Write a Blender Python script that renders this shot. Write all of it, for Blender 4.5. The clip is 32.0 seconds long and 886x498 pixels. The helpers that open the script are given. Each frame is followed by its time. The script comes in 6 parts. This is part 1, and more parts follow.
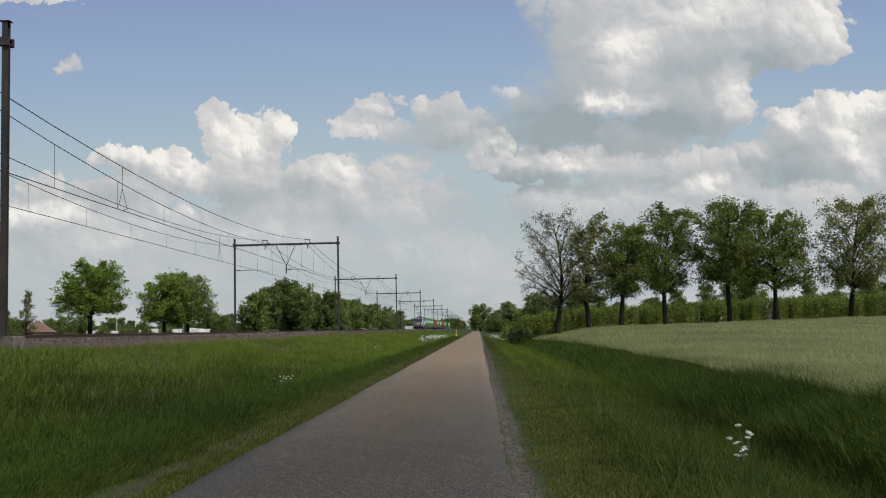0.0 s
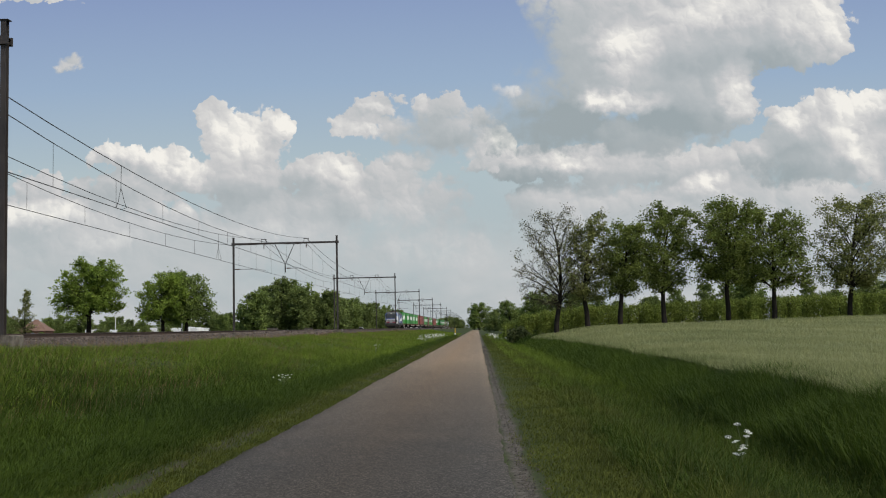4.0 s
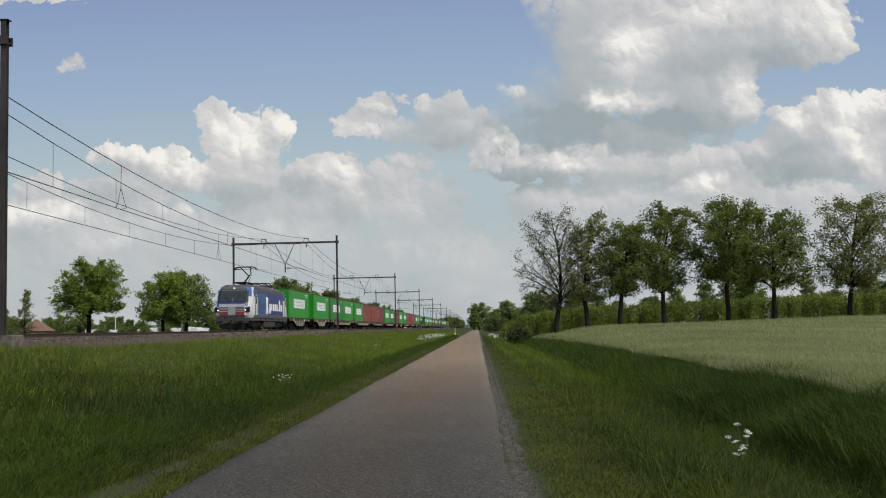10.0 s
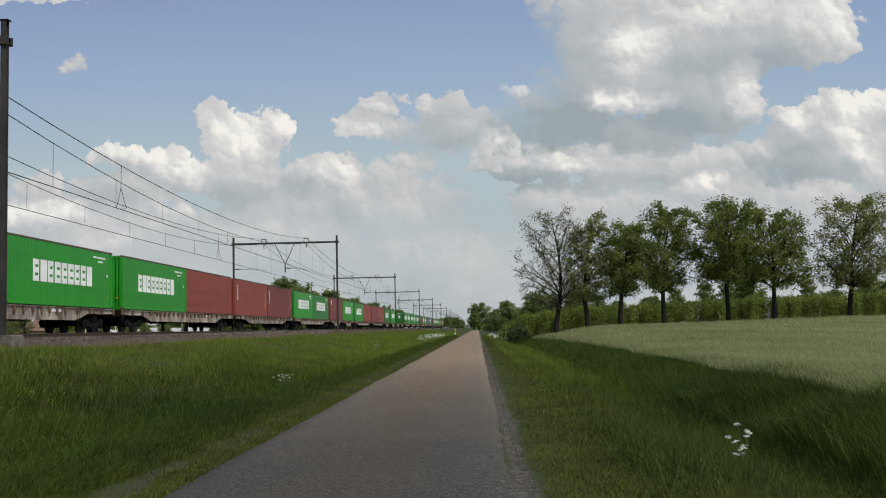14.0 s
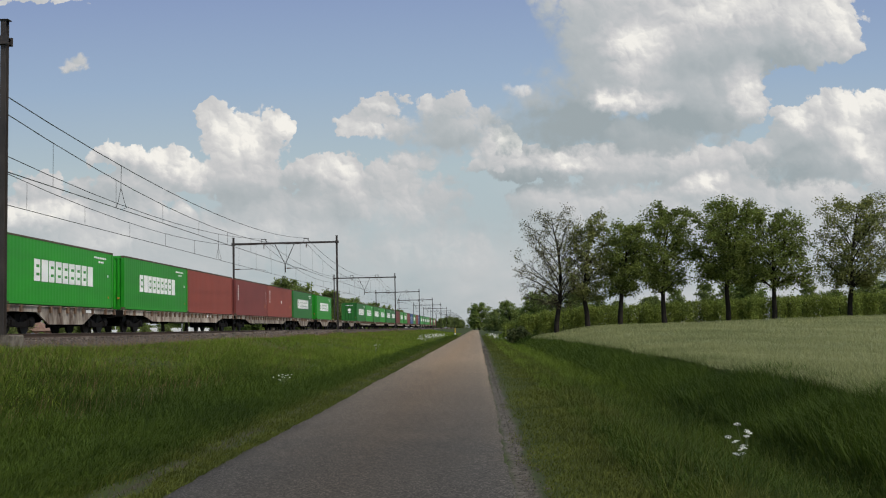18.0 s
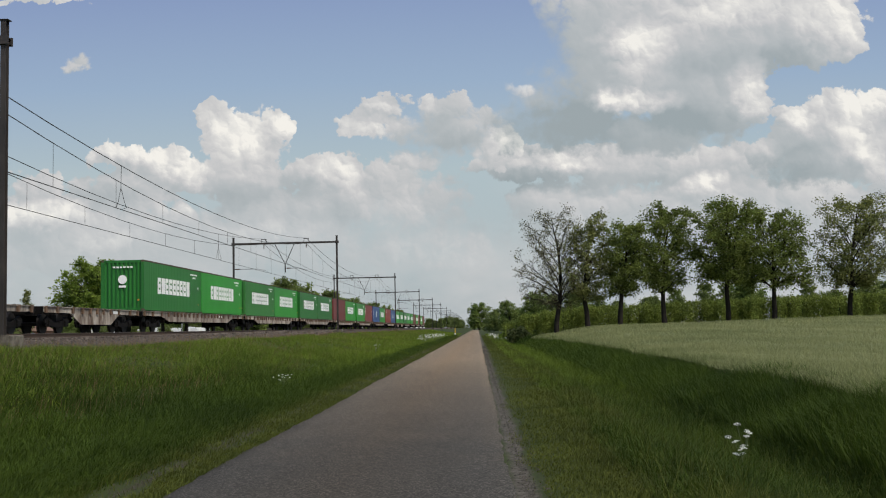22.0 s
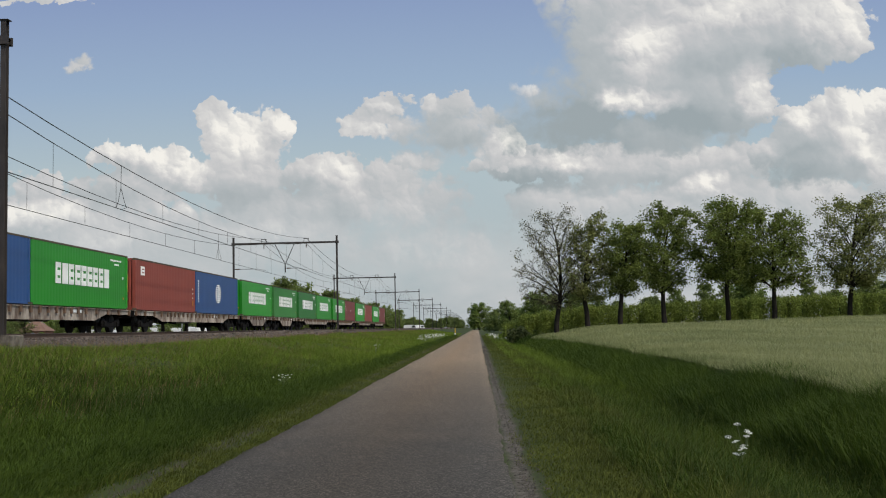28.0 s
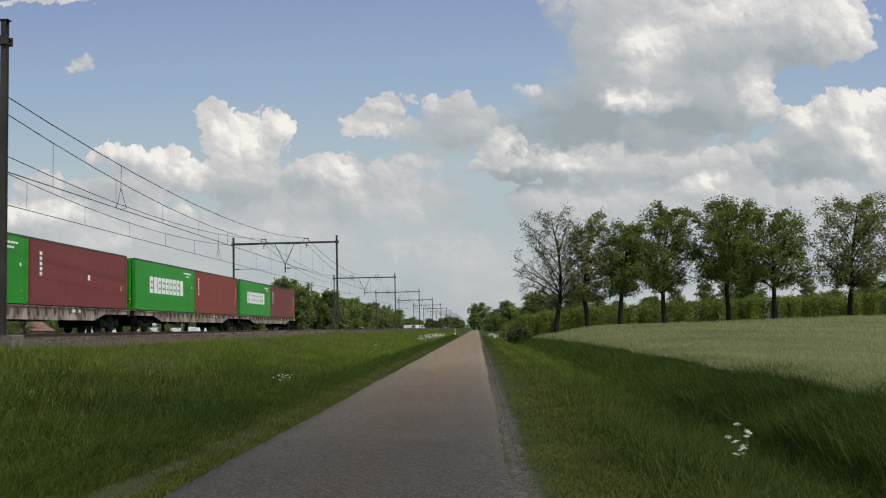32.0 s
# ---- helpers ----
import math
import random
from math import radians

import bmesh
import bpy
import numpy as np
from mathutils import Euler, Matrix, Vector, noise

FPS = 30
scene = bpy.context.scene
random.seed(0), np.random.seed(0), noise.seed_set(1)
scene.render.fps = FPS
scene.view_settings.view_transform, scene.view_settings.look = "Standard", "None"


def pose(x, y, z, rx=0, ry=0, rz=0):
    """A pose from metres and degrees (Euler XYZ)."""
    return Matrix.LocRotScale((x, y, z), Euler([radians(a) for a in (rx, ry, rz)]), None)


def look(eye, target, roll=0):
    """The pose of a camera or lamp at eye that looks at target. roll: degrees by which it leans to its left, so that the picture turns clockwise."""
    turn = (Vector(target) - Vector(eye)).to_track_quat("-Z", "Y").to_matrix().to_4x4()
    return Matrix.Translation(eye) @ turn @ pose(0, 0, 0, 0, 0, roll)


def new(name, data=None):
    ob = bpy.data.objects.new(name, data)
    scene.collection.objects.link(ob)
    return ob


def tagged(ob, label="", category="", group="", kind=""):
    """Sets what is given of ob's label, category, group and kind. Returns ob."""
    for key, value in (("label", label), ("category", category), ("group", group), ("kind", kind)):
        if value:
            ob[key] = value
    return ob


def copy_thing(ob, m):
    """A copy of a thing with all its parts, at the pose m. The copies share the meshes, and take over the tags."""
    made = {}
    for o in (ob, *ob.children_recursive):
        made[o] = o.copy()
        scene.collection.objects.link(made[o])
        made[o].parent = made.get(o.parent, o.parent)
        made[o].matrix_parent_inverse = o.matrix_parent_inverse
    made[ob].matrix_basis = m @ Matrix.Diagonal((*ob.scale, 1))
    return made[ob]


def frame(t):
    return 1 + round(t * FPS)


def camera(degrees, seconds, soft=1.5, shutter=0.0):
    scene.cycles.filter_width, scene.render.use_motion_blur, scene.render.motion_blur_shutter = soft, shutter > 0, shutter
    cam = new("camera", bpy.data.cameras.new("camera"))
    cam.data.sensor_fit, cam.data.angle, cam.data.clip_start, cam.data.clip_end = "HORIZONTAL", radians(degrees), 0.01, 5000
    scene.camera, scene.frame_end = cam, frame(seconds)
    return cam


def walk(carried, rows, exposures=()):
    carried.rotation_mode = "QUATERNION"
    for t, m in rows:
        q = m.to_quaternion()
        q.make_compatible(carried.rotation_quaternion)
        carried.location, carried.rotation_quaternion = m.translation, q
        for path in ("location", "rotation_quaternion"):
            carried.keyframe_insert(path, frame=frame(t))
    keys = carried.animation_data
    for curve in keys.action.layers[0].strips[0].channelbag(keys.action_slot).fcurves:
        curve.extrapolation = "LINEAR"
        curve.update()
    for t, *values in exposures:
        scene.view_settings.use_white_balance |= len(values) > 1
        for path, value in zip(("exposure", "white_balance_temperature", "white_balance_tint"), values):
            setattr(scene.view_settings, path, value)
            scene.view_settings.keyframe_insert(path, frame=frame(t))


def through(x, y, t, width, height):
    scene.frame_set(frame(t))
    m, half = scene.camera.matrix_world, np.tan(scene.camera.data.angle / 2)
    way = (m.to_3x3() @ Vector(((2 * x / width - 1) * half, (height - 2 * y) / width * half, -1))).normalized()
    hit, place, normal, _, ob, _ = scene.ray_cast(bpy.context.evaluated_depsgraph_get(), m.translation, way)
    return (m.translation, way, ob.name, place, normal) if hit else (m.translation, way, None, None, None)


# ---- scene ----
# camera on a tripod beside the lane: eye 1.6 m over the asphalt, looking along the railway
EYE = Vector((0.0, 0.0, 1.6))


def aim(yaw, pitch):
    a, b = radians(yaw), radians(pitch)
    way = Vector((math.sin(a) * math.cos(b), math.cos(a) * math.cos(b), math.sin(b)))
    return look(EYE, EYE + way * 100.0, -1.242)


cam = camera(45.58, 32.0, soft=1.1)
PATH = [(0.0, aim(-1.851, 4.339)), (0.6, aim(-1.851, 4.339)), (1.0, aim(-1.79, 4.339)), (2.4, aim(-1.79, 4.339)),
        (3.0, aim(-1.79, 4.278)), (18.0, aim(-1.79, 4.278)), (32.0, aim(-1.79, 4.278))]
walk(cam, PATH)

# ---- world and sun ----
SUN_ELEV, SUN_FROM = 50.0, 132.0  # degrees over the horizon; compass from +y clockwise
world = bpy.data.worlds.new("world")
scene.world = world
world.use_nodes = True
wt = world.node_tree
wsky = wt.nodes.new("ShaderNodeTexSky")
wsky.sky_type, wsky.sun_disc = "NISHITA", False
wsky.sun_elevation, wsky.sun_rotation = radians(SUN_ELEV), radians(SUN_FROM)
wsky.dust_density, wsky.air_density = 1.5, 1.0
wt.links.new(wsky.outputs[0], wt.nodes["Background"].inputs[0])
wt.nodes["Background"].inputs[1].default_value = 0.125
sun = new("sun", bpy.data.lights.new("sun", "SUN"))
sun.data.energy, sun.data.angle, sun.data.color = 3.4, radians(1.5), (1.0, 0.95, 0.86)
a, b = radians(SUN_FROM), radians(SUN_ELEV)
sun.matrix_world = look(Vector((math.sin(a) * math.cos(b), math.cos(a) * math.cos(b), math.sin(b))) * 100, (0, 0, 0))

# ---- materials ----
class Nodes:
    """Short hand for arithmetic in a node tree."""

    def __init__(self, tree):
        self.t = tree

    def op(self, kind, *args, clamp=False):
        n = self.t.nodes.new("ShaderNodeMath")
        n.operation, n.use_clamp = kind, clamp
        for i, a in enumerate(args):
            self.feed(n.inputs[i], a)
        return n.outputs[0]

    def vec(self, kind, a, b):
        n = self.t.nodes.new("ShaderNodeVectorMath")
        n.operation = kind
        self.feed(n.inputs[0], a), self.feed(n.inputs[1], b)
        return n.outputs["Value"] if kind == "DOT_PRODUCT" else n.outputs[0]

    def feed(self, socket, a):
        if isinstance(a, bpy.types.NodeSocket):
            self.t.links.new(a, socket)
        else:
            socket.default_value = a

    def noise(self, p, scale, detail, rough=0.55, warp=0.0):
        n = self.t.nodes.new("ShaderNodeTexNoise")
        n.inputs["Scale"].default_value, n.inputs["Detail"].default_value = scale, detail
        n.inputs["Roughness"].default_value, n.inputs["Distortion"].default_value = rough, warp
        self.feed(n.inputs["Vector"], p)
        return n.outputs[0]

    def ramp(self, f, stops):
        n = self.t.nodes.new("ShaderNodeValToRGB")
        e = n.color_ramp.elements
        while len(e) < len(stops):
            e.new(0.5)
        for s, (at, c) in zip(e, stops):
            s.position, s.color = at, (*c, 1)
        self.feed(n.inputs[0], f)
        return n.outputs[0]

    def lump(self, p, row):
        u, v, a, b, w = row
        d = self.vec("MULTIPLY", self.vec("SUBTRACT", p, (u, v, 0)), (1 / a, 1 / b, 0))
        return self.op("MULTIPLY_ADD", self.vec("DOT_PRODUCT", d, d), -abs(w), abs(w))


def mat(name, colour, rough=0.7, metal=0.0, dark=None, scale=4.0, fine=60.0, bump=0.0, spread=0.5, per=0.0, island=0.0, stretch=(1, 1, 1), coord="Object"):
    """Two scales of colour variation between colour and dark, fine relief, and a shift per object or per island."""
    m = bpy.data.materials.new(name)
    m.use_nodes = True
    t = m.node_tree
    n, link = t.nodes, t.links.new
    p = n["Principled BSDF"]
    dark = dark or tuple(c * 0.7 for c in colour)
    tc = n.new("ShaderNodeTexCoord")
    mp = n.new("ShaderNodeMapping")
    mp.inputs["Scale"].default_value = stretch
    link(tc.outputs[coord], mp.inputs[0])
    a, b = n.new("ShaderNodeTexNoise"), n.new("ShaderNodeTexNoise")
    a.inputs["Scale"].default_value, a.inputs["Detail"].default_value = scale, 4
    b.inputs["Scale"].default_value, b.inputs["Detail"].default_value = fine, 3
    link(mp.outputs[0], a.inputs[0]), link(mp.outputs[0], b.inputs[0])
    s = n.new("ShaderNodeMath")
    s.operation = "MULTIPLY_ADD"
    link(b.outputs[0], s.inputs[0])
    s.inputs[1].default_value = 0.5
    link(a.outputs[0], s.inputs[2])
    r = n.new("ShaderNodeMapRange")
    r.inputs[1].default_value, r.inputs[2].default_value = 0.75 - spread * 0.5, 0.75 + spread * 0.5
    link(s.outputs[0], r.inputs[0])
    mx = n.new("ShaderNodeMix")
    mx.data_type = "RGBA"
    mx.inputs[6].default_value, mx.inputs[7].default_value = (*dark, 1), (*colour, 1)
    link(r.outputs[0], mx.inputs[0])
    out = mx.outputs[2]
    if per or island:
        src = n.new("ShaderNodeObjectInfo").outputs["Random"] if per else n.new("ShaderNodeNewGeometry").outputs["Random Per Island"]
        rr = n.new("ShaderNodeMapRange")
        k = per or island
        rr.inputs[3].default_value, rr.inputs[4].default_value = 1 - k, 1 + k
        link(src, rr.inputs[0])
        hs = n.new("ShaderNodeHueSaturation")
        link(rr.outputs[0], hs.inputs["Value"]), link(out, hs.inputs["Color"])
        out = hs.outputs[0]
    link(out, p.inputs["Base Color"])
    p.inputs["Roughness"].default_value, p.inputs["Metallic"].default_value = rough, metal
    if rough > 0.85:
        p.inputs["Specular IOR Level"].default_value = 0.15
    if bump:
        bp = n.new("ShaderNodeBump")
        bp.inputs["Strength"].default_value, bp.inputs["Distance"].default_value = bump, 0.02
        link(s.outputs[0], bp.inputs["Height"]), link(bp.outputs[0], p.inputs["Normal"])
    return m


def leafy(name, colour, dark, scale=0.5, island=0.35, through=0.35, tip=None):
    """Leaves and blades: diffuse with some light let through, tinted per island and in broad patches."""
    m = mat(name, colour, 0.8, 0.0, dark, scale, scale * 9, 0.0, 0.5, 0.0, island)
    t = m.node_tree
    p, o = t.nodes["Principled BSDF"], t.nodes["Material Output"]
    p.inputs["Specular IOR Level"].default_value = 0.25
    tr, ms = t.nodes.new("ShaderNodeBsdfTranslucent"), t.nodes.new("ShaderNodeMixShader")
    t.links.new(p.inputs["Base Color"].links[0].from_socket, tr.inputs[0])
    ms.inputs[0].default_value = through
    t.links.new(p.outputs[0], ms.inputs[1]), t.links.new(tr.outputs[0], ms.inputs[2]), t.links.new(ms.outputs[0], o.inputs[0])
    return m


def glow(name, colour, strength):
    m = bpy.data.materials.new(name)
    m.use_nodes = True
    p = m.node_tree.nodes["Principled BSDF"]
    p.inputs["Base Color"].default_value = (*colour, 1)
    p.inputs["Emission Color"].default_value, p.inputs["Emission Strength"].default_value = (*colour, 1), strength
    return m


M_STEEL = mat("galvanised_steel_dark", (0.0562, 0.0465, 0.0413), 0.6, 0.3, (0.0263, 0.0225, 0.021), 1.5, 30, 0.1)
M_WIRE = mat("copper_wire", (0.05, 0.045, 0.04), 0.5, 0.6)
M_INSUL = mat("insulator", (0.16, 0.10, 0.07), 0.25)
M_CONCRETE = mat("concrete", (0.17, 0.152, 0.125), 0.9, 0, (0.06, 0.05, 0.04), 4, 26, 0.8, 0.4)
M_BALLAST = mat("ballast", (0.088, 0.072, 0.06), 0.95, 0, (0.03, 0.025, 0.021), 9, 22, 1.0, 0.45)
M_STONE = mat("ballast_stone", (0.125, 0.104, 0.088), 0.95, 0, (0.055, 0.045, 0.037), 6, 30, 0.3, 0.6, 0, 0.5)
M_RAIL = mat("rail_steel", (0.10, 0.065, 0.045), 0.6, 0.5, (0.055, 0.035, 0.025), 3, 50)
M_RAILTOP = mat("rail_head", (0.42, 0.41, 0.40), 0.3, 0.9)
M_SLEEPER = mat("sleeper", (0.30, 0.28, 0.25), 0.9, 0, (0.17, 0.15, 0.13), 4, 30, 0.3)
M_GREEN = mat("container_green", (0.0125, 0.25, 0.0095), 0.45, 0, (0.0104, 0.20, 0.009), 0.7, 14, 0.0, 0.7, 0.10)
M_GREEN_DULL = mat("container_green_faded", (0.034, 0.19, 0.032), 0.6, 0, (0.0259, 0.145, 0.025), 0.7, 14, 0.0, 0.7, 0.10)
M_GREEN_DARK = mat("container_green_dark", (0.0148, 0.15, 0.018), 0.5, 0, (0.0133, 0.12, 0.016), 0.7, 14, 0.0, 0.7, 0.10)
M_RED = mat("container_red", (0.25, 0.05, 0.032), 0.6, 0, (0.195, 0.04, 0.026), 0.7, 14, 0.0, 0.7, 0.12)
M_MAROON = mat("container_maroon", (0.175, 0.036, 0.03), 0.6, 0, (0.14, 0.03, 0.026), 0.7, 14, 0.0, 0.7, 0.12)
M_BLUE = mat("container_blue", (0.0185, 0.0666, 0.207), 0.5, 0, (0.0163, 0.0555, 0.163), 0.7, 14, 0.0, 0.7, 0.08)
M_WHITE = mat("white_paint", (0.86, 0.86, 0.84), 0.5, 0, (0.76, 0.76, 0.73), 1.5, 20)
M_ORANGE = mat("orange_mark", (0.55, 0.24, 0.04), 0.5)
M_RUST = mat("wagon_frame", (0.46, 0.41, 0.34), 0.8, 0, (0.09, 0.055, 0.035), 1.1, 6, 0.2, 0.34, 0.22, 0, (1, 1, 0.35))
M_EDGE = mat("rusty_edge", (0.085, 0.065, 0.04), 0.8, 0, (0.045, 0.035, 0.022), 2, 20)
M_STAN = mat("stanchion_rust", (0.20, 0.12, 0.07), 0.85, 0, (0.07, 0.045, 0.03), 3, 20, 0.2)
M_UNDER = mat("underframe", (0.007, 0.006, 0.0054), 0.9, 0, (0.0032, 0.0028, 0.0026), 2, 20, 0.2)
M_WHEEL = mat("wheel_steel", (0.024, 0.02, 0.018), 0.6, 0.4, (0.01, 0.008, 0.0072), 3, 30)

# ---- mesh builder ----
class Shape:
    """Collects vertices and faces of one part."""

    def __init__(self):
        self.v, self.f, self.m = [], [], []

    def face(self, pts, k=0):
        i = len(self.v)
        self.v += [tuple(p) for p in pts]
        self.f.append(tuple(range(i, i + len(pts))))
        self.m.append(k)

    def box(self, x0, x1, y0, y1, z0, z1, k=0, bevel=0.0):
        if bevel:
            b = bevel
            return self.prism([(x0 + b, z0), (x1 - b, z0), (x1, z0 + b), (x1, z1 - b), (x1 - b, z1), (x0 + b, z1), (x0, z1 - b), (x0, z0 + b)], y0, y1, "y", k)
        return self.prism([(x0, z0), (x1, z0), (x1, z1), (x0, z1)], y0, y1, "y", k)

    def prism(self, pts, a, b, axis="y", k=0):
        """A closed outline swept along one axis from a to b."""
        put = {"y": lambda p, s: (p[0], s, p[1]), "x": lambda p, s: (s, p[0], p[1]), "z": lambda p, s: (p[0], p[1], s)}[axis]
        i, n = len(self.v), len(pts)
        self.v += [put(p, a) for p in pts] + [put(p, b) for p in pts]
        self.f += [tuple(i + j for j in range(n))[::-1], tuple(i + n + j for j in range(n))]
        self.f += [(i + j, i + (j + 1) % n, i + n + (j + 1) % n, i + n + j) for j in range(n)]
        self.m += [k] * (n + 2)
        return self

    def tube(self, p, q, r, r2=None, n=6, k=0, caps=True):
        p, q = Vector(p), Vector(q)
        d = (q - p).normalized()
        s = d.orthogonal().normalized()
        t = d.cross(s)
        r2 = r if r2 is None else r2
        i = len(self.v)
        for c, rad in ((p, r), (q, r2)):
            self.v += [tuple(c + (s * math.cos(2 * math.pi * j / n) + t * math.sin(2 * math.pi * j / n)) * rad) for j in range(n)]
        self.f += [(i + j, i + (j + 1) % n, i + n + (j + 1) % n, i + n + j) for j in range(n)]
        self.m += [k] * n
        if caps:
            self.f += [tuple(i + j for j in range(n))[::-1], tuple(i + n + j for j in range(n))]
            self.m += [k] * 2
        return self

    def chain(self, pts, r, n=4, k=0):
        for p, q in zip(pts, pts[1:]):
            self.tube(p, q, r, n=n, k=k, caps=False)
        return self

    def mesh(self, name, mats, smooth=False):
        me = bpy.data.meshes.new(name)
        me.from_pydata(self.v, [], self.f)
        for m in mats if isinstance(mats, (list, tuple)) else [mats]:
            me.materials.append(m)
        if any(self.m):
            me.polygons.foreach_set("material_index", self.m)
        bm = bmesh.new()
        bm.from_mesh(me)
        bmesh.ops.recalc_face_normals(bm, faces=bm.faces)
        bm.to_mesh(me)
        bm.free()
        if smooth:
            me.shade_smooth()
        return me


def part(name, shape, mats, parent=None, label="", at=(0, 0, 0), smooth=False):
    """Links a shape as one mesh object, under a thing or a part where one is given."""
    ob = new(name, shape if isinstance(shape, bpy.types.Mesh) else shape.mesh(name, mats, smooth))
    ob.location = at
    ob.parent = parent
    return tagged(ob, label) if label else ob


def thing(name, label, category, group="", kind="", at=(0, 0, 0)):
    ob = new(name)
    ob.empty_display_size = 0.2
    ob.location = at
    return tagged(ob, label, category, group, kind)


def raw_mesh(name, verts, faces, m, smooth=False):
    """A mesh from arrays: verts (n, 3), faces (k, 3 or 4)."""
    me = bpy.data.meshes.new(name)
    k = faces.shape[1]
    me.vertices.add(len(verts)), me.loops.add(faces.size), me.polygons.add(len(faces))
    me.vertices.foreach_set("co", np.ascontiguousarray(verts, dtype=np.float32).ravel())
    me.loops.foreach_set("vertex_index", np.ascontiguousarray(faces, dtype=np.int32).ravel())
    me.polygons.foreach_set("loop_start", np.arange(0, faces.size, k, dtype=np.int32))
    me.update(calc_edges=True)
    me.materials.append(m)
    if smooth:
        me.shade_smooth()
    return me


# ---- ground: one sheet from the lane out to the horizon ----
RZ = 1.705            # rail top
X_NEAR, X_FAR = -15.85, -19.85
ROAD_L, ROAD_R = -3.2, 0.36


def ramp(v, a, b):
    s = np.clip((v - a) / (b - a), 0, 1)
    return s * s * (3 - 2 * s)


def ground_z(x, y):
    x, y = np.asarray(x, dtype=float), np.asarray(y, dtype=float)
    bank = np.interp(x, [-60, -27, -24.6, -12.6, -11.6, -8.6, -6.2, -3.75, -3.25, 0.5, 0.75, 2.0, 3.6, 4.3, 5.9, 6.4],
                     [0.6, 0.6, 1.12, 1.16, 1.12, 0.62, 0.22, 0.03, -0.02, -0.02, 0.01, -0.03, -0.62, -0.62, -0.02, 0.02])
    field = 0.95 * ramp(y, 26, 100) * ramp(x, 5.0, 13.0) + 0.45 * ramp(x, 12, 45) * ramp(y, 15, 60)
    far = ramp(y, 160, 420) * 0.5 * ramp(x, 4, 14)
    lump = 0.05 * np.sin(x * 1.7 + 0.6 * np.sin(y * 0.33)) * np.sin(y * 0.41 + x * 0.5) + 0.025 * np.sin(x * 4.3 + y * 1.1) * np.sin(y * 1.7)
    off = (ramp(-x, 3.7, 5.0) + ramp(x, 0.8, 1.8)) * np.where((x < -12.4) & (x > -24.8), 0.0, 1.0)
    dip = -0.35 * np.exp(-((y - 62 - (x + 8) * 4) / 7.0) ** 2) * ramp(-x, 5.0, 7.5) * ramp(x, -12.0, -9.0)
    return bank + field - far + lump * off + dip


def ground_paint(*args):
    """Grassy soil; bare mud and grit in wandering strips where wheels leave the lane."""
    m = mat(*args)
    t = m.node_tree
    k = Nodes(t)
    p = t.nodes["Principled BSDF"]
    tc, sp = t.nodes.new("ShaderNodeTexCoord"), t.nodes.new("ShaderNodeSeparateXYZ")
    t.links.new(tc.outputs["Object"], sp.inputs[0])
    wander = k.op("MULTIPLY", k.op("SUBTRACT", k.noise(tc.outputs["Object"], 0.9, 5, 0.6), 0.5), 0.32)
    col = p.inputs["Base Color"].links[0].from_socket
    for edge, half, tint, dim in ((-3.6, 0.08, (0.064, 0.052, 0.036, 1), (0.026, 0.023, 0.013, 1)), (0.44, 0.15, (0.14, 0.126, 0.105, 1), (0.026, 0.024, 0.016, 1))):
        off = k.op("ABSOLUTE", k.op("SUBTRACT", sp.outputs[0], edge))
        fac = k.op("MULTIPLY", k.op("SUBTRACT", k.op("ADD", half, wander), off), 11.0, clamp=True)
        if edge < 0:       # the rut grows over farther along
            fac = k.op("MULTIPLY", fac, k.op("MULTIPLY", k.op("SUBTRACT", 34.0, sp.outputs[1]), 0.05, clamp=True))
        bare, mx = t.nodes.new("ShaderNodeMix"), t.nodes.new("ShaderNodeMix")
        bare.data_type = mx.data_type = "RGBA"
        t.links.new(k.op("MULTIPLY_ADD", k.noise(tc.outputs["Object"], 9.0, 8, 0.8), 3.2, -1.15, clamp=True), bare.inputs[0])
        bare.inputs[6].default_value, bare.inputs[7].default_value = dim, tint
        t.links.new(fac, mx.inputs[0]), t.links.new(col, mx.inputs[6]), t.links.new(bare.outputs[2], mx.inputs[7])
        col = mx.outputs[2]
    t.links.new(col, p.inputs["Base Color"])
    return m


def ground_sheet():
    xs = np.unique(np.concatenate([-np.geomspace(30, 3200, 26), np.arange(-30, -12, 0.75), np.arange(-12.75, 8, 0.25), [-6.2], np.arange(8, 46, 1.5), np.geomspace(46, 3200, 26)]))
    ys = np.unique(np.concatenate([-np.geomspace(12, 700, 14), np.arange(-12, 60, 0.6), np.arange(60, 200, 2.5), np.geomspace(200, 4200, 40)]))
    gx, gy = np.meshgrid(xs, ys)
    v = np.stack([gx, gy, ground_z(gx, gy)], -1).reshape(-1, 3)
    w, h = len(xs), len(ys)
    i = (np.arange(h - 1)[:, None] * w + np.arange(w - 1)[None]).ravel()
    f = np.stack([i, i + 1, i + 1 + w, i + w], -1)
    m = ground_paint("soil_and_grass", (0.044, 0.058, 0.015), 0.95, 0, (0.02, 0.028, 0.008), 0.35, 6.0, 0.6, 0.7)
    return tagged(new("ground", raw_mesh("ground", v, f, m, True)), "uneven grassy ground of verges, ditch and railway bank", "ground", kind="structure")


ground_sheet()


